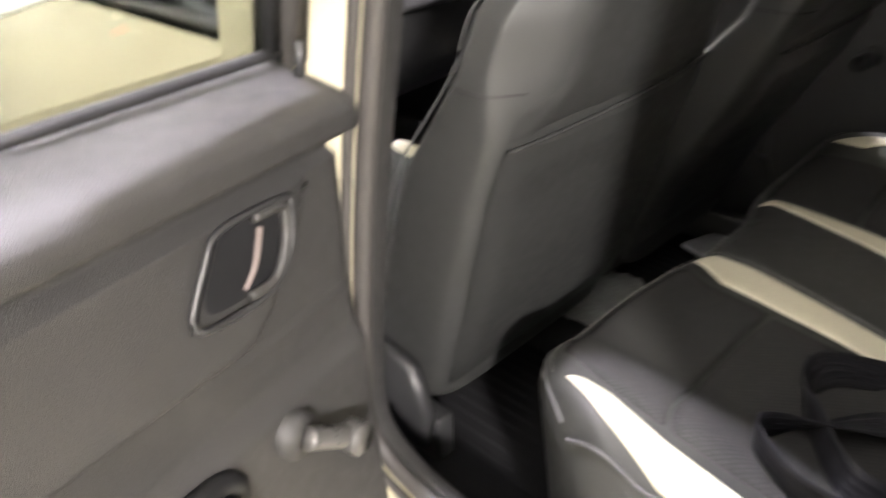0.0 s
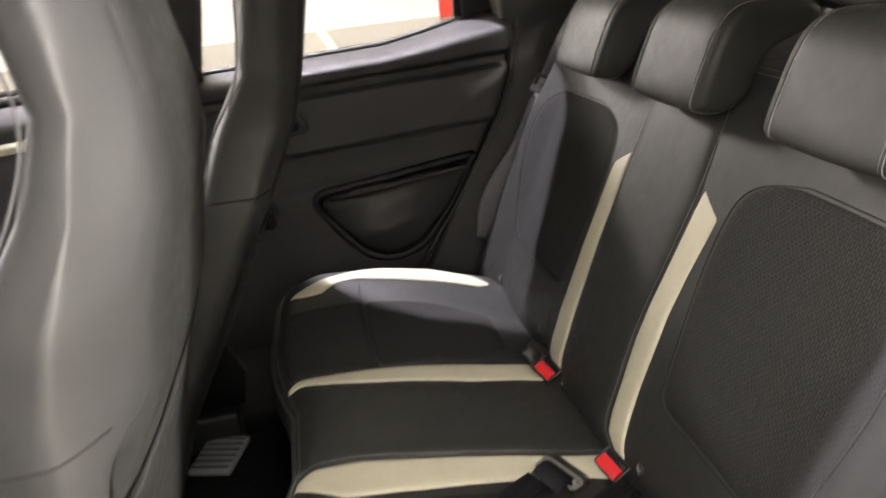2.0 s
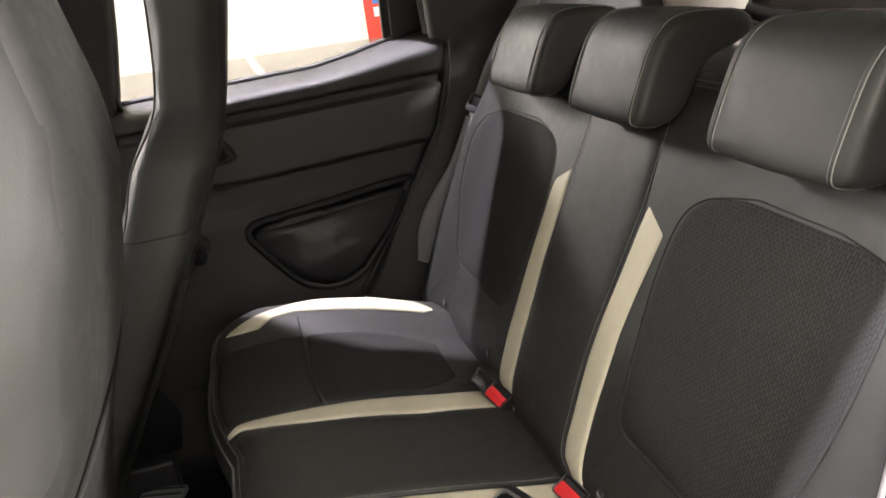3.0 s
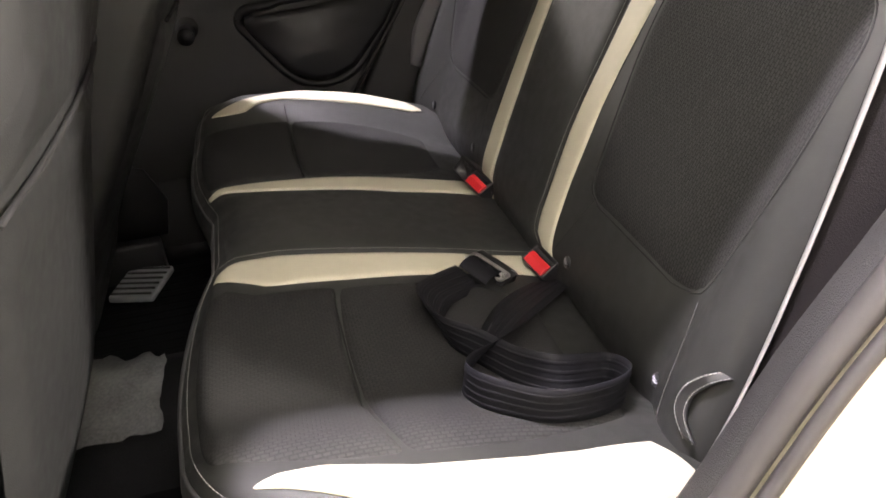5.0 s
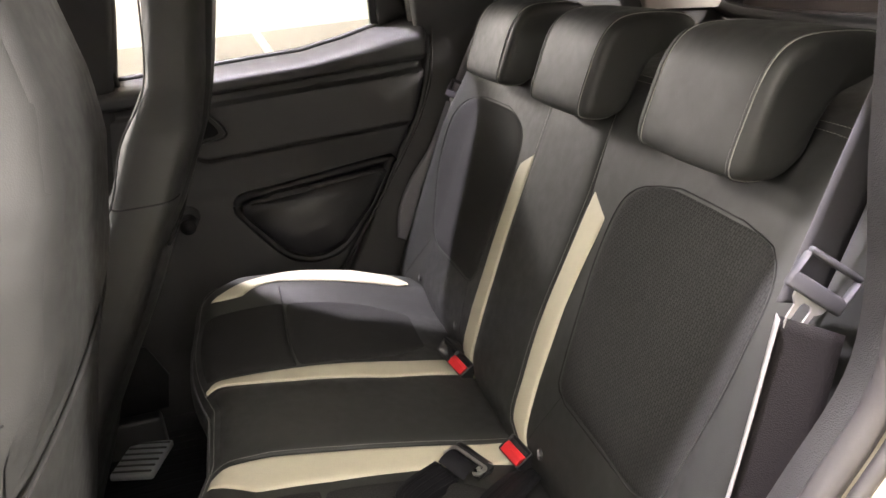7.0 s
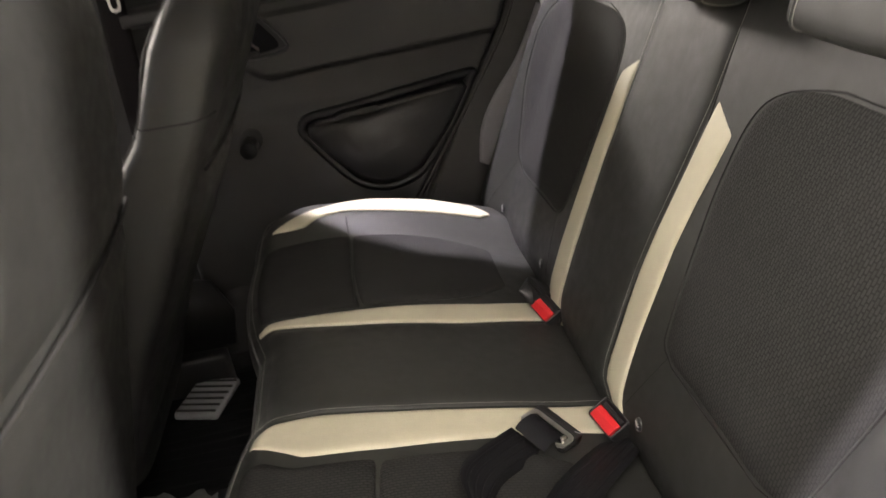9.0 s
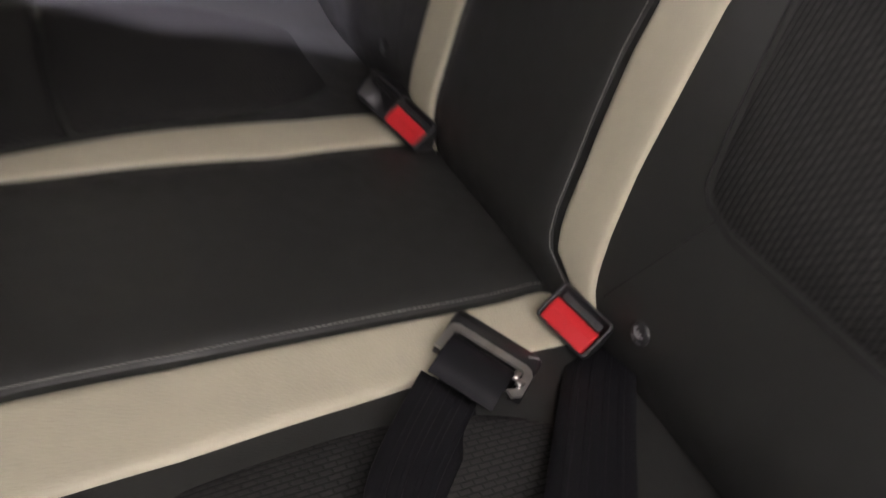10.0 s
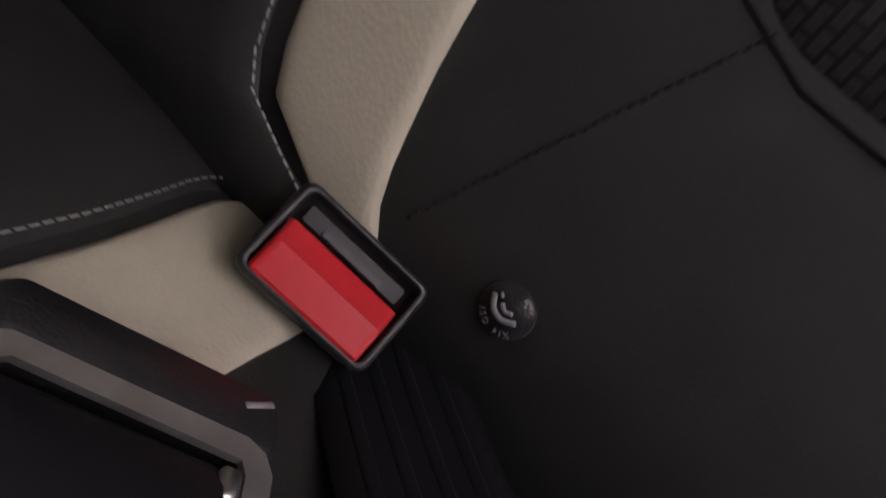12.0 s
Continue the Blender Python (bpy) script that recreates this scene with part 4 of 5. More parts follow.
    ring = smooth_line([P(0.35 + (a - 0.35) * 1.06, 0.695 + (b - 0.695) * 1.09, trim_w(a, b) + 0.003) for a, b in pk], 4, True)
    tube(bm, ring, 0.0095, 8, True)
    part("pocket_surround", bm, SATIN_BLACK, root, "black moulding round the pocket")
    bm = bmesh.new()
    prism(bm, pk, lambda a, b, h: P(a, b, trim_w(a, b) + h * (0.55 + 0.45 * ease(0.60, 0.77, b))), 0.048, 0.016)
    part("pocket", bm, PLASTIC_DARK, root, "black plastic door pocket")
    bm = bmesh.new()
    prism(bm, [(0.255, 0.757), (0.272, 0.7635), (0.335, 0.7675), (0.345, 0.764), (0.33, 0.757)], lambda a, b, h: P(a, b, 0.018 + h), 0.034)
    part("pocket_slot", bm, RUBBER_BLACK, root, smooth=False)
    bm = bmesh.new()
    tube(bm, [P(0.222 + 0.28 * k / 12, 0.750 + 0.024 * k / 12, 0.044) for k in range(13)], 0.0055, 8)
    part("pocket_rim", bm, PLASTIC, root, "grey plastic pocket rim")
    # window winder
    bm = bmesh.new()
    ub, zb = (0.127, 0.738) if open_door else (0.097, 0.735)
    tube(bm, [P(ub, zb, -0.01), P(ub, zb, 0.022)], 0.021, 16)
    part("winder_boss", bm, PLASTIC, root)
    # the open door's winder takes the paler tone of the lit side
    bm = bmesh.new()
    tube(bm, smooth_line([P(ub, zb, 0.026), P(ub - 0.022, zb - 0.014, 0.032), P(ub - 0.045, zb - 0.030, 0.034)] if open_door else [P(ub, zb, 0.024), P(ub - 0.001, zb - 0.001, 0.028), P(ub - 0.001, zb - 0.001, 0.056)], 4), 0.011, 10)
    part("winder_arm", bm, SATIN_LIT if open_door else SATIN_BLACK, root, "winder arm in a lit grey tone" if open_door else "glossy black winder arm")
    bm = bmesh.new()
    tube(bm, smooth_line([P(ub - 0.046 * open_door, zb - 0.031 * open_door, w) for w in ((0.028, 0.040, 0.048) if open_door else (0.045, 0.070, 0.088))], 2), 0.0155, 14)
    part("winder_knob", bm, SATIN_LIT if open_door else SATIN_BLACK, root, "winder knob in a lit grey tone" if open_door else "rounded glossy black winder knob")
    if not open_door:
        bm = bmesh.new()
        tube(bm, smooth_line([P(u + 0.010, z, 0.002) for z, u in REAR_EDGE], 4), 0.0028, 6)
        part("edge_seal", bm, RUBBER, root, "pale grey door edge seal")
    # lock pin
    bm = bmesh.new()
    tube(bm, [P(0.018, 1.0, -0.028), P(0.016, 1.032, -0.030)], 0.0042, 8)
    part("lock_pin", bm, PLASTIC_DARK, root, "slim black lock pin")
    # window frame, glass and weather strip
    bm = bmesh.new()
    tube(bm, [P(-0.01 + 0.66 * k / 30, curve_at(SILL, -0.01 + 0.66 * k / 30) + 0.001, -0.070) for k in range(31)], 0.007, 8)
    part("weather_strip", bm, RUBBER_BLACK, root)
    bm = bmesh.new()
    prism(bm, [(-0.004, 1.0), (0.008, 1.0), (0.034, 1.30), (0.022, 1.30)], lambda a, b, h: P(a, b, -0.088 + h), 0.02)
    part("window_channel", bm, RUBBER_BLACK, root)
    bm = bmesh.new()
    prism(bm, [(-0.030, 1.0), (-0.004, 1.0), (0.022, 1.30), (-0.004, 1.30)], lambda a, b, h: P(a, b, -0.085 + h), 0.025)
    part("window_upright", bm, RUBBER, root, "grey rubber run of the window")
    if not open_door:
        bm = bmesh.new()
        prism(bm, [(-0.060, 0.985), (-0.030, 0.995), (-0.004, 1.30), (-0.034, 1.30)], lambda a, b, h: P(a, b, -0.10 + h), 0.03)
        part("window_frame", bm, PAINT, root, "ivory painted window frame")
    bm = bmesh.new()
    prism(bm, [(0.535, 1.04), (0.549, 1.04), (0.549, 1.29), (0.535, 1.29)], lambda a, b, h: P(a, b, -0.09 + h), 0.02, 0.003)
    part("window_divider", bm, RUBBER_BLACK, root)
    bm = bmesh.new()
    prism(bm, [(0.55, 1.055), (0.64, 1.075), (0.63, 1.20), (0.58, 1.29), (0.55, 1.29)], lambda a, b, h: P(a, b, -0.075 + h), 0.02, 0.004)
    part("quarter_panel", bm, PLASTIC, root)
    bm = bmesh.new()
    tube(bm, smooth_line([P(0.02, 1.29, -0.08), P(0.3, 1.335, -0.08), P(0.5, 1.32, -0.08), P(0.60, 1.26, -0.08), P(0.645, 1.08, -0.08)], 6), 0.02, 8)
    part("window_frame", bm, PAINT if open_door else RUBBER_BLACK, root)
    if open_door:
        bm = bmesh.new()
        prism(bm, [(0.0, 0.99), (0.54, 1.03), (0.54, 1.052), (0.30, 1.088), (0.015, 1.112)], lambda a, b, h: P(a, b, -0.082 + h), 0.004)
        part("window_pane", bm, GLASS_TINT, root, "half-lowered tinted glass pane", smooth=False).visible_shadow = False
        bm = bmesh.new()
        tube(bm, [P(0.010, 1.1125, -0.080), P(0.30, 1.0885, -0.080), P(0.54, 1.0525, -0.080)], 0.0034, 6)
        part("pane_edge", bm, GLASS_EDGE, root, "pale polished top edge of the glass")
    if not open_door:
        bm = bmesh.new()
        tube(bm, smooth_line([P(curve_at(REAR_EDGE, z) + 0.006, z, -0.006) for z in (0.48, 0.56, 0.64, 0.72, 0.80, 0.87, 0.93, 0.98, 1.03)], 3), 0.009, 8)
        part("edge_seal", bm, RUBBER_BLACK, root, "black rubber seal along the door edge")
    # outer skin
    bm = bmesh.new()
    rows = []
    for i in range(13):
        z = 0.40 + 0.62 * i / 12
        rows.append([P(u, min(z, curve_at(SILL, u) - 0.004), -0.125 - 0.012 * math.sin(math.pi * i / 12)) for u in [-0.03 + (curve_at(REAR_EDGE, z) + 0.06) * q / 12 for q in range(13)]])
    grid(bm, rows)
    grid(bm, [[Vector(p) + (Vector(P(0, 0, 0.03)) - Vector(P(0, 0, 0))) for p in r] for r in rows])
    part("outer_skin", bm, PAINT, root, "glossy ivory painted door skin")
    return root


HINGE, ALONG, INTO = Vector((-0.455, -0.55, 0)), Vector((0.236, -0.972, 0)), Vector((0.972, 0.236, 0))
rear_door(lambda u, z, w: HINGE + ALONG * u + INTO * w + Vector((0, 0, z)), True)
rear_door(lambda u, z, w: Vector((-0.51 + u, 0.765 - w, z)), False)

# ---- front doors, dashboard and windscreen ----


def front_door(far):
    s = 1 if far else -1
    y0 = (2 * MID + 0.47) if far else -0.47
    root = thing("door_3" if far else "door_4", "closed front car door with dark trim and an ivory strip" if far else "closed ivory front car door with lowered window", "car door", "", "structure")

    def P(x, z, w):
        return (x, y0 - s * (w + lean(lift(z))) - 0.03 * s, lift(z)) if far else (x, y0 - s * w, z)

    bm = bmesh.new()
    rows = []
    for i in range(31):
        z = 0.40 + 0.60 * i / 30
        rows.append([P(x, z, 0.018 * ease(0.945, 0.955, z) - 0.07 * max(0, (z - 0.975) / 0.025) ** 2 - 0.008 * ease(0.90, 0.93, z)) for x in [-1.62 + 0.98 * q / 30 for q in range(31)]])
    grid(bm, rows)
    part("trim_panel", bm, PLASTIC, root)
    bm = bmesh.new()
    prism(bm, [(-1.36, 0.893), (-0.80, 0.925), (-0.80, 0.945), (-1.35, 0.916)], lambda a, b, h: P(a, b, -0.008 + h), 0.012, 0.004)
    part("trim_strip", bm, IVORY, root, "ivory trim strip")
    hb = [(-1.31, 0.860), (-1.24, 0.868), (-1.19, 0.860), (-1.20, 0.838), (-1.25, 0.815), (-1.29, 0.830)]
    bm = bmesh.new()
    prism(bm, [(-1.25 + (a + 1.25) * 0.9, 0.845 + (b - 0.845) * 0.9) for a, b in hb], lambda a, b, h: P(a, b, 0.002 + h), 0.004)
    part("handle_bowl", bm, RUBBER_BLACK, root, smooth=False)
    bm = bmesh.new()
    tube(bm, smooth_line([P(a, b, 0.008) for a, b in hb], 3, True), 0.005, 8, True)
    part("handle_bezel", bm, CHROME, root, "bright chrome handle surround")
    bm = bmesh.new()
    tube(bm, [P(-1.21, 0.858, 0.01), P(-1.205, 0.840, 0.012)], 0.008, 8)
    part("handle_lever", bm, CHROME, root, "bright chrome lever")
    bm = bmesh.new()
    tube(bm, smooth_line([P(-1.60, 1.0, -0.07), P(-1.30, 1.02, -0.07), P(-1.0, 1.008, -0.07), P(-0.60, 1.012, -0.07)], 5), 0.009, 8)
    part("weather_strip", bm, RUBBER_BLACK, root)
    bm = bmesh.new()
    tube(bm, smooth_line([P(-1.58, 1.0, -0.07), P(-1.30, 1.18, -0.06), P(-1.0, 1.31, -0.03), P(-0.75, 1.335, -0.02), P(-0.58, 1.33, -0.02)], 6), 0.025, 8)
    part("window_frame", bm, PAINT, root)
    bm = bmesh.new()
    prism(bm, [(-0.60, 1.0), (-0.565, 1.0), (-0.50, 1.33), (-0.54, 1.33)], lambda a, b, h: P(a, b, -0.09 + h), 0.03, 0.006)
    part("window_upright", bm, RUBBER_BLACK, root)
    if not far:
        # the pane is wound down; only its top edge stands out of the slot
        bm = bmesh.new()
        prism(bm, [(-1.54, 0.99), (-0.60, 0.99), (-0.60, 1.022), (-1.54, 1.014)], lambda a, b, h: P(a, b, -0.085 + h), 0.004)
        part("window_pane", bm, GLASS_TINT, root, "lowered tinted glass pane", smooth=False).visible_shadow = False
    bm = bmesh.new()
    rows = []
    for i in range(17):
        z = 0.30 + 0.715 * i / 16
        rows.append([P(x, z, -0.118 - 0.018 * math.sin(math.pi * min(1, i / 15)) + 0.010 * ease(0.93, 1.015, z)) for x in [-1.70 + 1.12 * q / 16 for q in range(17)]])
    grid(bm, rows)
    part("outer_skin", bm, PAINT, root, "glossy ivory painted door skin")
    bm = bmesh.new()
    tube(bm, [P(-1.62 + 1.04 * k / 12, 1.022, -0.096) for k in range(13)], 0.006, 6)
    part("belt_moulding", bm, PLASTIC, root, "brown grey belt moulding")
    if far:
        bm = bmesh.new()
        bmesh.ops.create_uvsphere(bm, u_segments=20, v_segments=12, radius=1.0)
        for v in bm.verts:
            k = v.co.copy()
            v.co = Vector((-1.50 + 0.045 * k.x, 0.98 + 0.10 * math.copysign(abs(k.y) ** 0.7, k.y), 1.075 + 0.065 * math.copysign(abs(k.z) ** 0.7, k.z)))
        mir = part("door_mirror", bm, PAINT, root, "ivory painted door mirror housing")
        bm = bmesh.new()
        tube(bm, [(-1.50, 0.83, 1.02), (-1.50, 0.93, 1.05)], 0.018, 8)
        part("mirror_foot", bm, PLASTIC_DARK, mir)
    return root


front_door(True)
front_door(False)

dash = thing("dashboard", "dark grey dashboard with round air vents", "dashboard")
bm = bmesh.new()
prof = smooth_line([(-1.36, 0, 0.60), (-1.37, 0, 0.74), (-1.33, 0, 0.80), (-1.35, 0, 0.86), (-1.40, 0, 0.91), (-1.42, 0, 0.97), (-1.50, 0, 1.00), (-1.75, 0, 1.00), (-1.9, 0, 0.96), (-1.9, 0, 0.5), (-1.5, 0, 0.5)], 4, True)
rows = [[(p.x - 0.05 * abs(s) ** 2, MID + 0.60 * s, p.z) for p in prof] for s in [k / 12 for k in range(-12, 13)]]
vs = grid(bm, rows, False, True)
cap(bm, vs[0])
cap(bm, vs[-1])
part("dash_body", bm, DASH_PLASTIC, dash)
bm = bmesh.new()
hood = smooth_line([(-1.36, 0, 0.94), (-1.35, 0, 1.03), (-1.40, 0, 1.075), (-1.50, 0, 1.06), (-1.62, 0, 1.00), (-1.62, 0, 0.94)], 4, True)
vs = grid(bm, [[(p.x - 0.02 * abs(s) ** 3, -0.13 + 0.19 * s, 0.96 + (p.z - 0.96) * (1 - 0.5 * abs(s) ** 4)) for p in hood] for s in [k / 10 for k in range(-10, 11)]], False, True)
cap(bm, vs[0])
cap(bm, vs[-1])
part("instrument_hood", bm, DASH_PLASTIC, dash, "rounded black instrument hood")
for yv in (MID + 0.53, MID - 0.53):
    bm = bmesh.new()
    tube(bm, [(-1.425 + 0.008 * 0, yv + 0.038 * math.cos(k * math.pi / 10), 0.945 + 0.038 * math.sin(k * math.pi / 10)) for k in range(20)], 0.009, 8, True)
    ring = part("air_vent", bm, PLASTIC, dash, "round air vent ring")
    bm = bmesh.new()
    tube(bm, [(-1.445, yv, 0.945), (-1.428, yv, 0.945)], 0.034, 16)
    part("vent_core", bm, RUBBER_BLACK, ring)
    bm = bmesh.new()
    box(bm, (0.008, 0.062, 0.006), Matrix.Translation((-1.424, yv, 0.945)), 0.002, 1)
    part("vent_blade", bm, PLASTIC, ring)
bm = bmesh.new()
box(bm, (0.05, 0.42, 0.13), Matrix.Translation((-1.35, MID + 0.28, 0.83)) @ pose(0, 0, 0, 0, -15, 0), 0.015, 3)
part("lower_shelf", bm, PLASTIC, dash)

# steering wheel, tilted towards the near front seat
wheel = thing("steering_wheel", "grey steering wheel with a pale film-covered hub", "steering wheel")
wheel.matrix_basis = frame_of((-1.13, -0.17, 1.02), (0, -1, 0), (0.88, 0, 0.47))
bm = bmesh.new()
tube(bm, [(0.182 * math.cos(k * math.pi / 24), 0.182 * math.sin(k * math.pi / 24), 0.0) for k in range(48)], 0.015, 10, True)
part("rim", bm, FILM_GREY, wheel, "smooth grey rim")
bm = bmesh.new()
prism(bm, rounded_rect(0.17, 0.12, 0.045), lambda a, b, h: (a, b - 0.01, h - 0.035 + 0.02 * (1 - (a / 0.09) ** 2)), 0.03, 0.01)
part("hub", bm, FILM_GREY, wheel, "pale film-covered hub")
for a in (0, math.pi, 1.5 * math.pi):
    bm = bmesh.new()
    tube(bm, [(0.07 * math.cos(a), 0.07 * math.sin(a) - 0.01, -0.022), (0.175 * math.cos(a), 0.175 * math.sin(a) - 0.005, -0.003)], 0.016, 8)
    part("spoke", bm, PLASTIC_DARK, wheel)
bm = bmesh.new()
tube(bm, [(0, 0, -0.03), (0, -0.01, -0.24)], 0.035, 12)
part("column", bm, PLASTIC_DARK, wheel)
card = thing("hang_tag", "small blue and red printed tag on the steering column", "tag")
for c, w, mat in (((-1.20, -0.285, 1.085), 0.05, BLUE_BOARD), ((-1.20, -0.325, 1.08), 0.018, RED_BOARD)):
    bm = bmesh.new()
    box(bm, (0.004, w, 0.035), Matrix.Translation(c) @ pose(0, 0, 0, 8, -20, 0), 0.0015, 1)
    part("printed_card", bm, mat, card)
bm = bmesh.new()
tube(bm, [(-1.202, -0.30, 1.075), (-1.215, -0.24, 1.03), (-1.22, -0.17, 0.985)], 0.003, 6)
part("tie", bm, PLASTIC_DARK, card)

lever = thing("gear_lever", "grey gear lever between the front seats", "gear lever")
bm = bmesh.new()
tube(bm, smooth_line([(-1.02, MID, 0.34), (-1.01, MID, 0.45), (-1.0, MID, 0.56)], 4), 0.012, 10)
part("stick", bm, CHROME, lever)
bm = bmesh.new()
tube(bm, smooth_line([(-1.0, MID, 0.555), (-0.998, MID, 0.58), (-0.995, MID, 0.62)], 4), 0.022, 12)
part("knob", bm, PLASTIC, lever)

# windscreen with its pillars, and the tail
ws = thing("windscreen", "clear sloping windscreen between painted pillars", "windscreen", "", "structure")
bm = bmesh.new()
rows = [[(-1.82 + 0.88 * t, MID + s * (0.62 - 0.08 * t), 0.98 + 0.36 * t + 0.02 * (1 - s * s)) for s in [k / 6 for k in range(-6, 7)]] for t in [q / 6 for q in range(7)]]
grid(bm, rows)
grid(bm, [[(x, y, z + 0.005) for x, y, z in r] for r in rows])
part("pane", bm, GLASS, ws).visible_shadow = False
for s in (-1, 1):
    bm = bmesh.new()
    tube(bm, [(-1.82 + 0.88 * t, MID + s * (0.635 - 0.08 * t), 0.98 + 0.36 * t) for t in (0, 0.25, 0.5, 0.75, 1)], 0.035, 8)
    part("windscreen_pillar", bm, PAINT, ws)

tail = thing("tailgate", "ivory tailgate with dark lining and a rear window", "tailgate", "", "structure")
bm = bmesh.new()
prism(bm, [(MID - 0.58, 0.35), (MID + 0.58, 0.35), (MID + 0.60, 0.985), (MID - 0.60, 0.985)], lambda a, b, h: (0.80 + h + 0.06 * (1.0 - b), a, b), 0.08, 0.01)
part("lower_panel", bm, PLASTIC, tail)
bm = bmesh.new()
tube(bm, smooth_line([(0.80, MID - 0.55, 1.015), (0.80, MID, 1.0), (0.80, MID + 0.55, 1.015), (0.72, MID + 0.52, 1.20), (0.62, MID + 0.45, 1.30), (0.60, MID, 1.32), (0.62, MID - 0.45, 1.30), (0.72, MID - 0.52, 1.20)], 5, True), 0.022, 8, True)
part("window_frame", bm, PLASTIC_DARK, tail)
bm = bmesh.new()
rows = [[(0.80 - 0.19 * t, MID + s * (0.54 - 0.08 * t), 1.005 + 0.305 * t) for s in (-1, -0.5, 0, 0.5, 1)] for t in (0, 0.5, 1)]
grid(bm, rows)
grid(bm, [[(x + 0.004, y, z + 0.003) for x, y, z in r] for r in rows])
part("rear_window", bm, GLASS, tail).visible_shadow = False
for s in (-1, 1):
    bm = bmesh.new()
    prism(bm, [(0.70, 0.35), (0.95, 0.35), (0.93, 1.0), (0.66, 1.02)], lambda a, b, h, s=s: (a, MID + s * (0.56 + h), b), 0.05, 0.01)
    part("tail_pillar", bm, PLASTIC, tail)
    bm = bmesh.new()
    prism(bm, [(0.93, 1.005), (0.80, 1.34), (0.60, 1.42), (0.53, 1.36), (0.62, 1.03)], lambda a, b, h, s=s: (a, MID + s * (0.545 + h), b), 0.06, 0.01)
    part("pillar_trim", bm, PILLAR_PALE, tail, "pale grey trim beside the rear window")

shelf = thing("parcel_shelf", "brown grey carpeted parcel shelf behind the rear bench", "parcel shelf")
bm = bmesh.new()
rows = [[(0.36 + 0.42 * t, MID + s * 0.575, 0.985 + 0.012 * noise.noise((t * 3, s * 4, 3)) - 0.02 * t) for s in [k / 10 for k in range(-10, 11)]] for t in [q / 8 for q in range(9)]]
grid(bm, rows)
grid(bm, [[(x, y, z - 0.02) for x, y, z in r] for r in rows])
part("board", bm, SHELF, shelf)
bm = bmesh.new()
tube(bm, [(0.43, MID - 0.5 + 1.0 * k / 10, 0.998) for k in range(11)], 0.016, 10)
part("roll", bm, HEADLINER, shelf, "brown rolled edge of the shelf")

# ---- floor mats ----
for y0, y1 in ((-0.35, 0.03), (0.30, 0.68)):
    matob = thing("floor_mat", "black ribbed rubber floor mat in the rear footwell", "floor mat", "rear floor mats")
    bm = bmesh.new()
    box(bm, (0.36, y1 - y0, 0.012), Matrix.Translation((-0.60, (y0 + y1) / 2, 0.288)), 0.005, 2)
    part("mat", bm, MAT_RUBBER, matob)
    for k in range(14):
        bm = bmesh.new()
        box(bm, (0.30, 0.006, 0.004), Matrix.Translation((-0.60, y0 + 0.03 + (y1 - y0 - 0.06) * k / 13, 0.296)), 0.002, 1)
        part("rib", bm, MAT_RUBBER, matob)
paper = thing("paper_mat", "torn grey protective paper lying on the footwell tunnel", "paper mat")
bm = bmesh.new()
rows = []
for q in range(15):
    t = q / 14
    y0 = 0.055 + 0.012 * noise.noise((t * 5, 2.3, 1))
    y1 = 0.245 + 0.018 * noise.noise((t * 6, 7.1, 4)) - 0.02 * t * t
    rows.append([(-0.655 + 0.145 * t + 0.008 * noise.noise((t * 3, k * 0.4, 5)), y0 + (y1 - y0) * k / 14, 0.387 + 0.006 * noise.noise((t * 4, k * 0.3, 9)) - 0.014 * (k / 7 - 1) ** 2) for k in range(15)])
grid(bm, rows)
grid(bm, [[(x, y, z + 0.0012) for x, y, z in r] for r in rows])
part("sheet", bm, MAT_GREY, paper)
duct = thing("air_duct", "grey slatted rear air duct on the cabin floor", "air duct")
bm = bmesh.new()
box(bm, (0.085, 0.11, 0.014), Matrix.Translation((-0.585, 0.555, 0.318)) @ pose(0, 0, 0, 0, 0, -18), 0.004, 2)
part("housing", bm, VENT_GREY, duct)
for k in range(6):
    bm = bmesh.new()
    box(bm, (0.078, 0.005, 0.004), Matrix.Translation((-0.585 + 0.006 * (k - 2.5), 0.555 + 0.017 * (k - 2.5), 0.3255)) @ pose(0, 0, 0, 0, 0, -18), 0.001, 1)
    part("slat", bm, PLASTIC_DARK, duct)

# ---- buckles ----

def loft(bm, rings):
    vs = grid(bm, rings, False, True)
    cap(bm, vs[0])
    cap(bm, vs[-1])


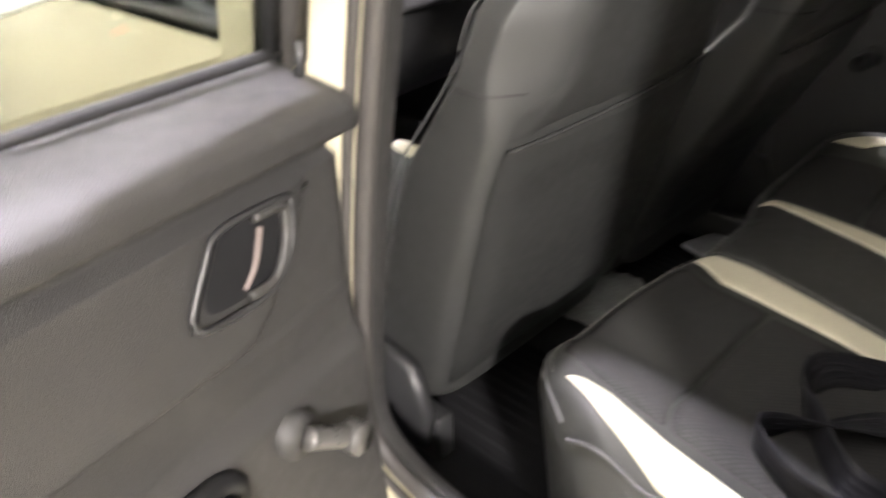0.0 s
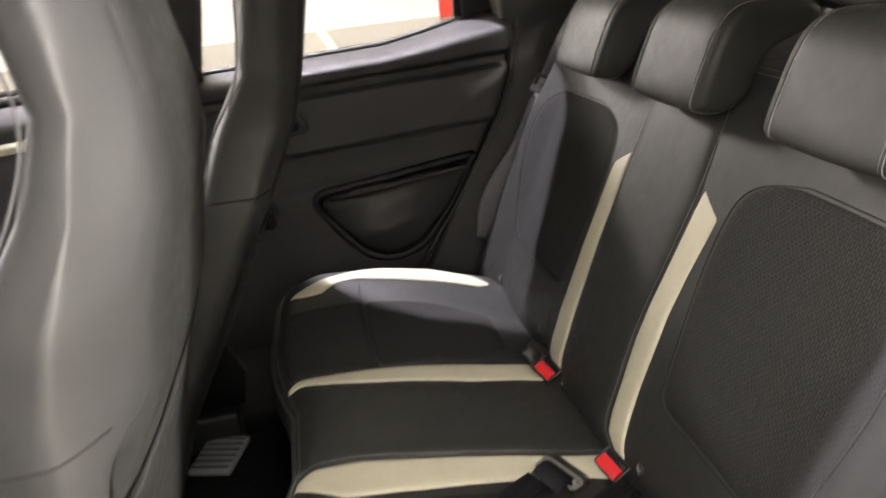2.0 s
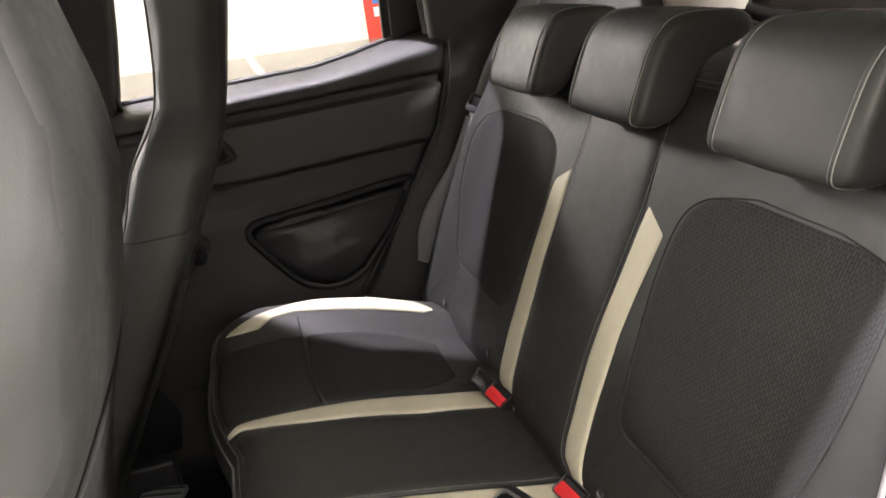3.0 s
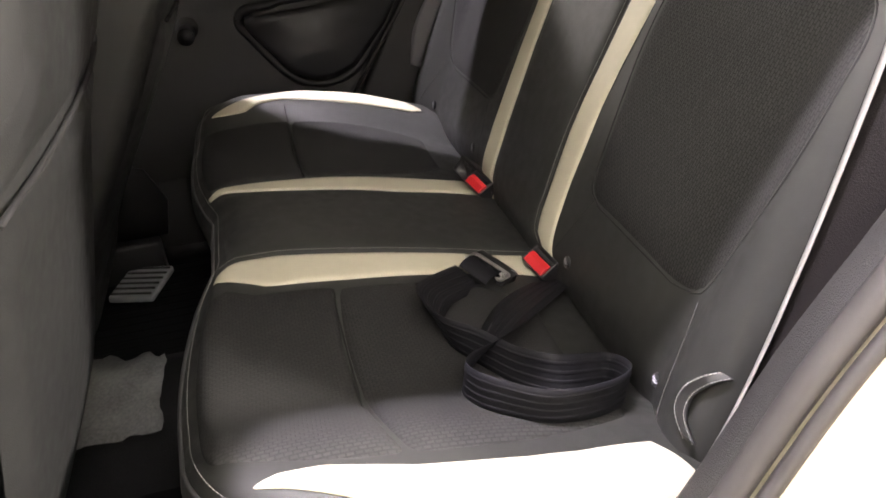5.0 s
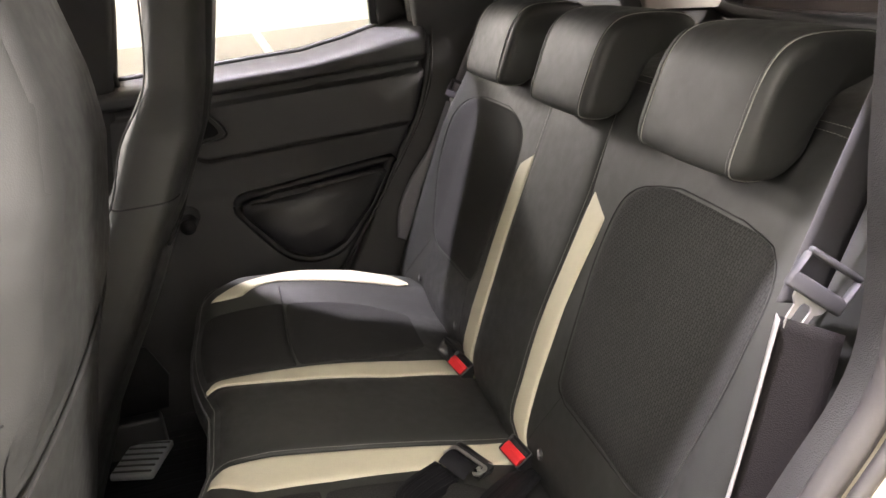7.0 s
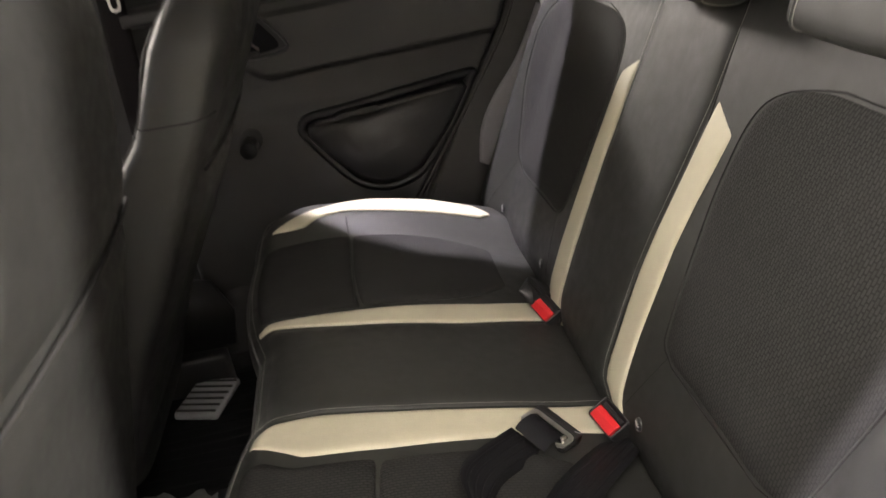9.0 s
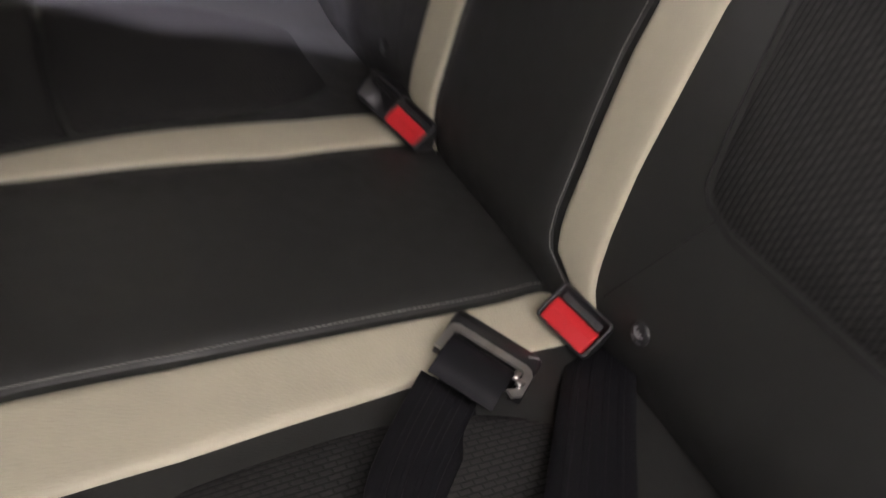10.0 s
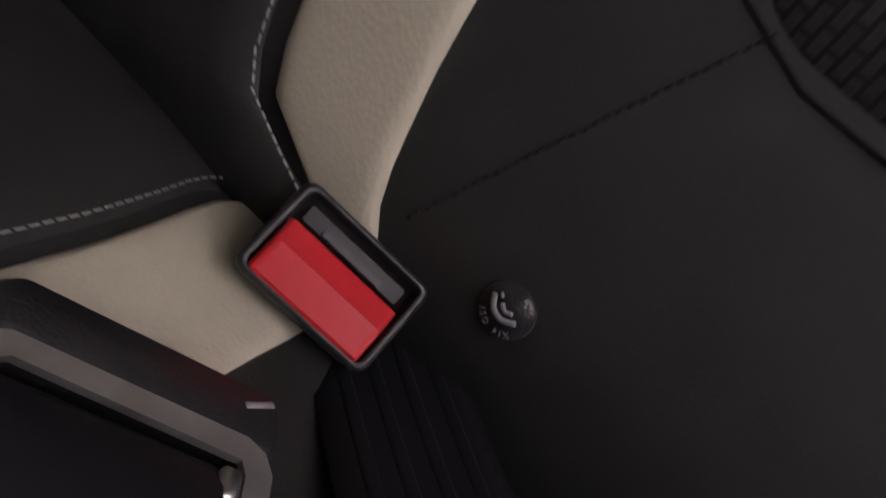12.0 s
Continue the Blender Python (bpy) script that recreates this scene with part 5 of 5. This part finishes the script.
def buckle(m, lab, red=True):
    root = thing("seat_belt_buckle", lab, "seat belt buckle", "rear seat belt buckles")
    root.matrix_basis = m

    def ring(w, h, r, z, dx=0.0, dy=0.006):
        return [Vector((x + dx, y + dy, z)) for x, y in rounded_rect(w, h, r)]

    bm = bmesh.new()
    loft(bm, [ring(0.034, 0.020, 0.006, -0.075), ring(0.040, 0.024, 0.006, -0.045), ring(0.0435, 0.029, 0.0045, -0.014), ring(0.0445, 0.0300, 0.004, -0.0035), ring(0.0443, 0.0298, 0.0036, -0.0010),
              ring(0.0430, 0.0285, 0.0030, 0.0006), ring(0.0395, 0.0262, 0.0024, 0.0008), ring(0.0388, 0.0255, 0.002, 0.0000), ring(0.0388, 0.0255, 0.002, -0.0045)])
    part("housing", bm, PLASTIC_DARK, root)
    if red:
        # two facets that meet in a ridge, with rounded ends
        bm = bmesh.new()
        rows = []
        for x, k in ((-0.0186, 0.0), (-0.0184, 0.55), (-0.0176, 0.9), (-0.0162, 1.0), (0.0162, 1.0), (0.0176, 0.9), (0.0184, 0.55), (0.0186, 0.0)):
            rows.append([Vector((x, y * (0.90 + 0.10 * k) + 0.0012, -0.006 if q in (0, 6) else -0.0012 + (z + 0.0012) * k)) for q, (y, z) in enumerate(((-0.0086, 0), (-0.0085, 0.0008), (-0.0076, 0.0017), (0.0016, 0.0034), (0.0080, 0.0008), (0.0086, 0.0000), (0.0086, 0)))])
        vs = grid(bm, rows)
        cap(bm, vs[0])
        cap(bm, vs[-1])
        part("button", bm, RED, root, "glossy red release button", smooth=False)
    bm = bmesh.new()
    loft(bm, [ring(0.033, 0.0048, 0.001, -0.0035, 0, 0.0135), ring(0.033, 0.0048, 0.001, -0.0012, 0, 0.0135)])
    part("slot", bm, RUBBER_BLACK, root, smooth=False)
    bm = bmesh.new()
    loft(bm, [ring(0.020, 0.0018, 0.0005, -0.003, 0.0, 0.0122), ring(0.020, 0.0018, 0.0005, 0.0002, 0.0, 0.0122)])
    part("latch", bm, PLASTIC_DARK, root, smooth=False)
    bm = bmesh.new()
    loft(bm, [ring(0.030, 0.012, 0.003, -0.13, 0, 0.004), ring(0.032, 0.014, 0.003, -0.07, 0, 0.004)])
    part("stalk", bm, WEBBING, root)
    return root


LONG, FACE = (0.281, -0.926, -0.253), (-0.45, -0.36, 0.82)
buckle(frame_of((0.0, 0.0, 0.55), LONG, FACE), "black seat belt buckle with red button in the seat joint")
buckle(frame_of((-0.004, 0.25, 0.554), LONG, FACE), "black seat belt buckle with red button beside the far stripe")
buckle(frame_of((-0.012, 0.295, 0.556), LONG, (-0.75, -0.2, 0.6)), "plain black seat belt buckle lying behind another buckle", red=False)

# ---- lap belt with its tongue, lying loose on the near seat ----
lap = thing("lap_belt", "loose black lap belt looped on the seat with a steel tongue", "seat belt")
LINE = [((0.06, 0.01, 0.48), (1, -0.3, 0.1)), ((0.024, -0.012, 0.524), (1, -0.45, 0.0)), ((-0.065, -0.116, 0.573), (0.85, -0.5, -0.1)), ((-0.131, -0.202, 0.594), (0.6, -0.35, 0.65)),
        ((-0.165, -0.248, 0.603), (0.2, 0, 1)), ((-0.169, -0.286, 0.603), (-0.05, 0, 1)), ((-0.152, -0.312, 0.597), (0, -0.15, 1)), ((-0.111, -0.329, 0.587), (0, -0.2, 1)),
        ((-0.053, -0.315, 0.571), (0.05, -0.15, 1)), ((-0.014, -0.277, 0.558), (0.15, 0, 1)), ((-0.019, -0.242, 0.56), (0.1, 0.2, 1)), ((-0.075, -0.26, 0.575), (0, 0.3, 1)),
        ((-0.108, -0.233, 0.583), (0, 0.3, 1)), ((-0.135, -0.199, 0.587), (0, 0.2, 1)), ((-0.161, -0.166, 0.595), (-0.2, -0.1, 1)), ((-0.167, -0.129, 0.599), (-0.45, -0.1, 0.85)),
        ((-0.152, -0.085, 0.593), (-0.7, 0.2, 0.6)), ((-0.094, -0.022, 0.56), (-0.62, 0.55, 0.55))]
LINE = [((p[0], p[1], max(p[2], seat_top(p[0], p[1]) + (0.025 if a[2] > 0.8 else 0.004))), a) for p, a in LINE]
pts = smooth_line([p for p, a in LINE], 7)
acr = smooth_line([Vector(a).normalized() for p, a in LINE], 7)
bm = bmesh.new()
ribbon(bm, pts, acr, 0.047, 0.0016)
part("webbing", bm, WEBBING, lap)
for s in (-0.6, -0.2, 0.2, 0.6):
    bm = bmesh.new()
    ribbon(bm, [Vector(p) + Vector(a).normalized() * s * 0.0235 for p, a in zip(pts, acr)], acr, 0.0045, 0.0026)
    part("woven_rib", bm, WEBBING, lap)
E1 = Vector((0.5475, -0.795, -0.261)).normalized()
E2 = Vector((-0.773, -0.600, 0.205))
E2 = (E2 - E2.dot(E1) * E1).normalized()
NC = E1.cross(E2).normalized()
if NC.z < 0:
    NC = -NC
CT = Vector((-0.0664, 0.0301, 0.5636))


def clip_at(a, b, h):
    return CT + E1 * 0.936 * a + E2 * b + NC * h


bm = bmesh.new()
rr = [(x + 0.033, y + 0.007) for x, y in rounded_rect(0.066, 0.016, 0.004)]
prism(bm, rr, lambda a, b, h: clip_at(a, b, h - 0.004), 0.0105, 0.002)
tongue = part("tongue_cover", bm, PLASTIC_DARK, lap, "black plastic tongue cover")
for a0, a1 in ((0.0, 0.009), (0.056, 0.066)):
    bm = bmesh.new()
    prism(bm, [(a0, 0.009), (a1, 0.009), (a1, 0.035), (a0 + 0.002, 0.037)], lambda a, b, h: clip_at(a, b, h - 0.002), 0.0065, 0.002)
    part("cover_arm", bm, PLASTIC_DARK, tongue)
bm = bmesh.new()
prism(bm, [(0.002, 0.036), (0.002, 0.0155), (0.0035, 0.0115), (0.0075, 0.0095), (0.058, 0.0095), (0.0625, 0.0115), (0.065, 0.016), (0.065, 0.034), (0.060, 0.039), (0.0545, 0.036), (0.0590, 0.032), (0.0590, 0.0185),
            (0.0575, 0.0152), (0.0095, 0.0148), (0.0075, 0.0165), (0.0070, 0.036)], lambda a, b, h: clip_at(a, b + 0.0035, 0.0055 + h), 0.0020)
part("steel_frame", bm, STEEL, lap, "worn steel belt frame", smooth=False)
bm = bmesh.new()
box(bm, (0.0045, 0.0075, 0.0035), Matrix.Translation(clip_at(0.0555, 0.0260, 0.0078)) @ Matrix((E1, E2, NC)).transposed().to_4x4(), 0.001, 1)
part("steel_catch", bm, CHROME, lap)
bm = bmesh.new()
box(bm, (0.0045, 0.006, 0.003), Matrix.Translation(clip_at(0.0600, 0.0310, 0.0086)) @ Matrix((E1, E2, NC)).transposed().to_4x4() @ pose(0, 0, 0, 0, 0, 20), 0.0008, 1)
part("steel_catch", bm, CHROME, lap)
bm = bmesh.new()
rows = []
for k in range(17):
    q = math.pi * (k / 16) - 0.3
    rows.append([clip_at(0.008 + 0.046 * j / 8, 0.037 - 0.019 * math.cos(q), 0.012 * math.sin(q) - 0.001) for j in range(9)])
grid(bm, rows)
grid(bm, [[p - NC * 0.0016 for p in r] for r in rows])
part("webbing_roll", bm, WEBBING, lap)
bm = bmesh.new()
box(bm, (0.007, 0.0016, 0.0006), Matrix.Translation(clip_at(0.0595, 0.0030, 0.0066)) @ Matrix((E1, E2, NC)).transposed().to_4x4() @ pose(0, 0, 0, 0, 0, -28), 0.0002, 1)
part("cast_mark", bm, TAG_GREY, tongue)

# ---- shoulder belts ----


def belt_tongue(root, m, k=1.0):
    """Steel blade with a slot, and its grip; x runs down the blade, y across it."""
    bm = bmesh.new()
    out = [(0.0, -0.021), (0.008, -0.019), (0.014, -0.0125), (0.034, -0.0115), (0.040, -0.008), (0.042, 0.0), (0.040, 0.008), (0.034, 0.0115), (0.014, 0.0125), (0.008, 0.019), (0.0, 0.021)]
    hole = [(0.008, -0.005), (0.012, -0.0072), (0.030, -0.0070), (0.034, -0.004), (0.035, 0.0), (0.034, 0.004), (0.030, 0.0070), (0.012, 0.0072), (0.008, 0.005), (0.0075, 0.0), (0.0078, -0.003)]
    rings = [[m @ Vector((k * x, k * y, h)) for x, y in o] for o, h in ((out, -0.0012), (out, 0.0012), (hole, 0.0012), (hole, -0.0012))]
    vs = [[bm.verts.new(p) for p in r] for r in rings]
    for a in range(4):
        r0, r1 = vs[a], vs[(a + 1) % 4]
        for q in range(len(out)):
            bm.faces.new((r0[q], r0[(q + 1) % len(out)], r1[(q + 1) % len(out)], r1[q]))
    part("tongue", bm, STEEL, root, "worn steel belt tongue", smooth=False)
    bm = bmesh.new()
    for y0, y1, x0, x1 in ((-0.036, 0.036, -0.017, 0.002), (-0.036, -0.029, -0.040, -0.010), (0.029, 0.036, -0.040, -0.010), (-0.034, 0.034, -0.046, -0.038)):
        box(bm, (k * (x1 - x0), k * (y1 - y0), k * 0.010), m @ pose(k * (x0 + x1) / 2, k * (y0 + y1) / 2, 0), k * 0.0035, 2)
    part("tongue_cover", bm, WEBBING_LIT_GRIP, root, "grey plastic tongue grip")


near_belt = thing("shoulder_belt", "brown shoulder belt in lit and shaded tones beside the backrest, with steel tongue", "seat belt", "rear shoulder belts")
line = smooth_line([(-0.03, -0.405, 0.545), (0.010, -0.402, 0.61), (0.043, -0.396, 0.685), (0.082, -0.384, 0.79), (0.122, -0.368, 0.905)], 8)
# lower strap: darkened in colour for being turned from the lamp
bm = bmesh.new()
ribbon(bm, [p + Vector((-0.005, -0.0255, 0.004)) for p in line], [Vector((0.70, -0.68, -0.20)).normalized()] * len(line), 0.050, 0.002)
part("webbing", bm, WEBBING_SHADED, near_belt)
# strip added along the strap, its lit edge painted as a pale colour
bm = bmesh.new()
n = len(line) - 1
rows = []
for k, p in enumerate(line):
    a = p + Vector((-0.0222, -0.0085, 0.0090))
    b = a + Vector((-0.30, -0.55, 0.10)).normalized() * (0.005 + 0.011 * (k / n) ** 1.5)
    rows.append([a, (a + b) / 2 + Vector((-0.001, 0, 0.0005)), b, b + Vector((0.001, 0, 0.001)), a + Vector((0.001, 0, 0.0015))])
vs = grid(bm, rows, False, True)
cap(bm, vs[0])
cap(bm, vs[-1])
part("folded_edge", bm, WEBBING_LIT_FOLD, near_belt, "folded belt edge painted in a lit tone")
line = smooth_line([(0.125, -0.370, 0.915), (0.143, -0.370, 0.955), (0.170, -0.374, 1.03), (0.215, -0.385, 1.16), (0.255, -0.395, 1.27)], 8)
# upper strap: the light on it is put into a paler colour
bm = bmesh.new()
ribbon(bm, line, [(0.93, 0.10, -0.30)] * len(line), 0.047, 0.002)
part("webbing", bm, WEBBING_LIT_GRIP, near_belt, "upper webbing in a lit tone")
belt_tongue(near_belt, frame_of((0.125, -0.384, 0.925), (-0.62, 0.0, -0.78), (-0.2, -1.0, 0.15)), 0.74)
bm = bmesh.new()
flap = smooth_line([(0.030, -0.362, 0.640), (0.014, -0.356, 0.634), (0.004, -0.348, 0.618), (-0.002, -0.350, 0.598), (0.000, -0.364, 0.578)], 6)
ribbon(bm, flap, [Vector((0.55, -0.75, -0.30)).normalized()] * len(flap), 0.013, 0.003)
flap_ob = part("retainer_loop", bm, VINYL_SHADED, near_belt, "stitched black leatherette loop")
bm = bmesh.new()
for k in (-0.0045, 0.0045):
    stitches(bm, [p + Vector((0.55, -0.75, -0.30)).normalized() * k + Vector((-0.0022, -0.0010, 0.0012)) for p in flap], 0.0036, 0.0027, 0.00045, (-0.0003, 0, 0.0003))
part("stitching", bm, THREAD, flap_ob, "pale stitching", smooth=False)

# far belt: cool light on the webbing is painted as pale lavender
far_belt = thing("shoulder_belt", "shoulder belt painted in a lit tone, running down the far rear pillar", "seat belt", "rear shoulder belts")
line = smooth_line([(0.36, 0.735, 1.20), (0.30, 0.725, 1.10), (0.228, 0.722, 1.005), (0.170, 0.718, 0.90)], 8)
bm = bmesh.new()
ribbon(bm, line, [(0.75, -0.2, -0.45)] * len(line), 0.040, 0.002)
part("webbing", bm, WEBBING_FAR_LIT, far_belt)
line = smooth_line([(0.165, 0.716, 0.89), (0.12, 0.72, 0.80), (0.07, 0.73, 0.73), (0.04, 0.735, 0.67), (0.03, 0.74, 0.60)], 8)
bm = bmesh.new()
ribbon(bm, line, [(0.80, -0.25, -0.35)] * len(line), 0.046, 0.002)
part("webbing", bm, WEBBING_FAR_LIT, far_belt)
belt_tongue(far_belt, frame_of((0.165, 0.710, 0.900), (-0.5, -0.05, -0.85), (-0.5, -0.85, 0.2)), 0.8)

pillar_belt = thing("shoulder_belt", "grey front seat belt hanging on the far door pillar", "seat belt")
line = smooth_line([(-0.56, 0.752, 1.30), (-0.575, 0.75, 1.1), (-0.59, 0.745, 0.9), (-0.60, 0.74, 0.6)], 8)
bm = bmesh.new()
ribbon(bm, line, [(1, 0, 0)] * len(line), 0.046, 0.002)
part("webbing", bm, WEBBING_SHADED, pillar_belt)
belt_tongue(pillar_belt, frame_of((-0.575, 0.738, 1.03), (0, 0, -1), (0, -1, 0.1)), 0.8)

# ---- anchor tags on the backrest ----


def anchor_tag(y):
    root = thing("anchor_tag", "small round black child seat anchor tag with grey print", "tag", "anchor tags")
    base = back_off(0.566, y, 0.0)
    n = (back_off(0.566, y, 0.01) - base).normalized()
    root.matrix_basis = frame_of(base, (0, -1, 0), n) @ pose(0, 0, 0, 0, 0, 38)
    bm = bmesh.new()
    bmesh.ops.create_cone(bm, segments=28, radius1=0.0082, radius2=0.0076, depth=0.003, cap_ends=True)
    part("disc", bm, PLASTIC_DARK, root)
    for pts, r in (([(-0.0035, 0.0052, 0.0016), (-0.0042, -0.0005, 0.0016), (-0.0012, -0.0045, 0.0016), (0.0042, -0.0052, 0.0016)], 0.0011), ([(-0.0008, 0.0018, 0.0016), (0.0, -0.0012, 0.0016), (0.003, -0.0020, 0.0016)], 0.0008),
                   ([(-0.0012, 0.0046, 0.0016), (-0.0004, 0.0048, 0.0016)], 0.0011)):
        bm = bmesh.new()
        tube(bm, smooth_line([Vector((x * 0.74, y * 0.74 + 0.0012, z)) for x, y, z in pts], 3), r * 0.74, 6)
        part("print", bm, TAG_GREY, root)
    for letter, turn in (("I", 184), ("S", 199), ("O", 217), ("F", 251), ("I", 265), ("X", 281)):
        txt = bpy.data.curves.new("print", "FONT")
        txt.body, txt.size, txt.extrude, txt.align_x, txt.align_y = letter, 0.0024, 0.0001, "CENTER", "CENTER"
        tmp = new("print_source", txt)
        bpy.context.view_layer.update()
        me = bpy.data.meshes.new_from_object(tmp.evaluated_get(bpy.context.evaluated_depsgraph_get()))
        bpy.data.objects.remove(tmp)
        me.materials.clear()
        me.materials.append(TAG_GREY)
        ob = new("print", me)
        ob.parent = root
        ob.matrix_basis = pose(0.0063 * math.cos(radians(turn - 8)), 0.0063 * math.sin(radians(turn - 8)), 0.0016, 0, 0, turn + 82)
    return root


for y in (-0.036, -0.272, 0.364, 0.602):
    anchor_tag(y)
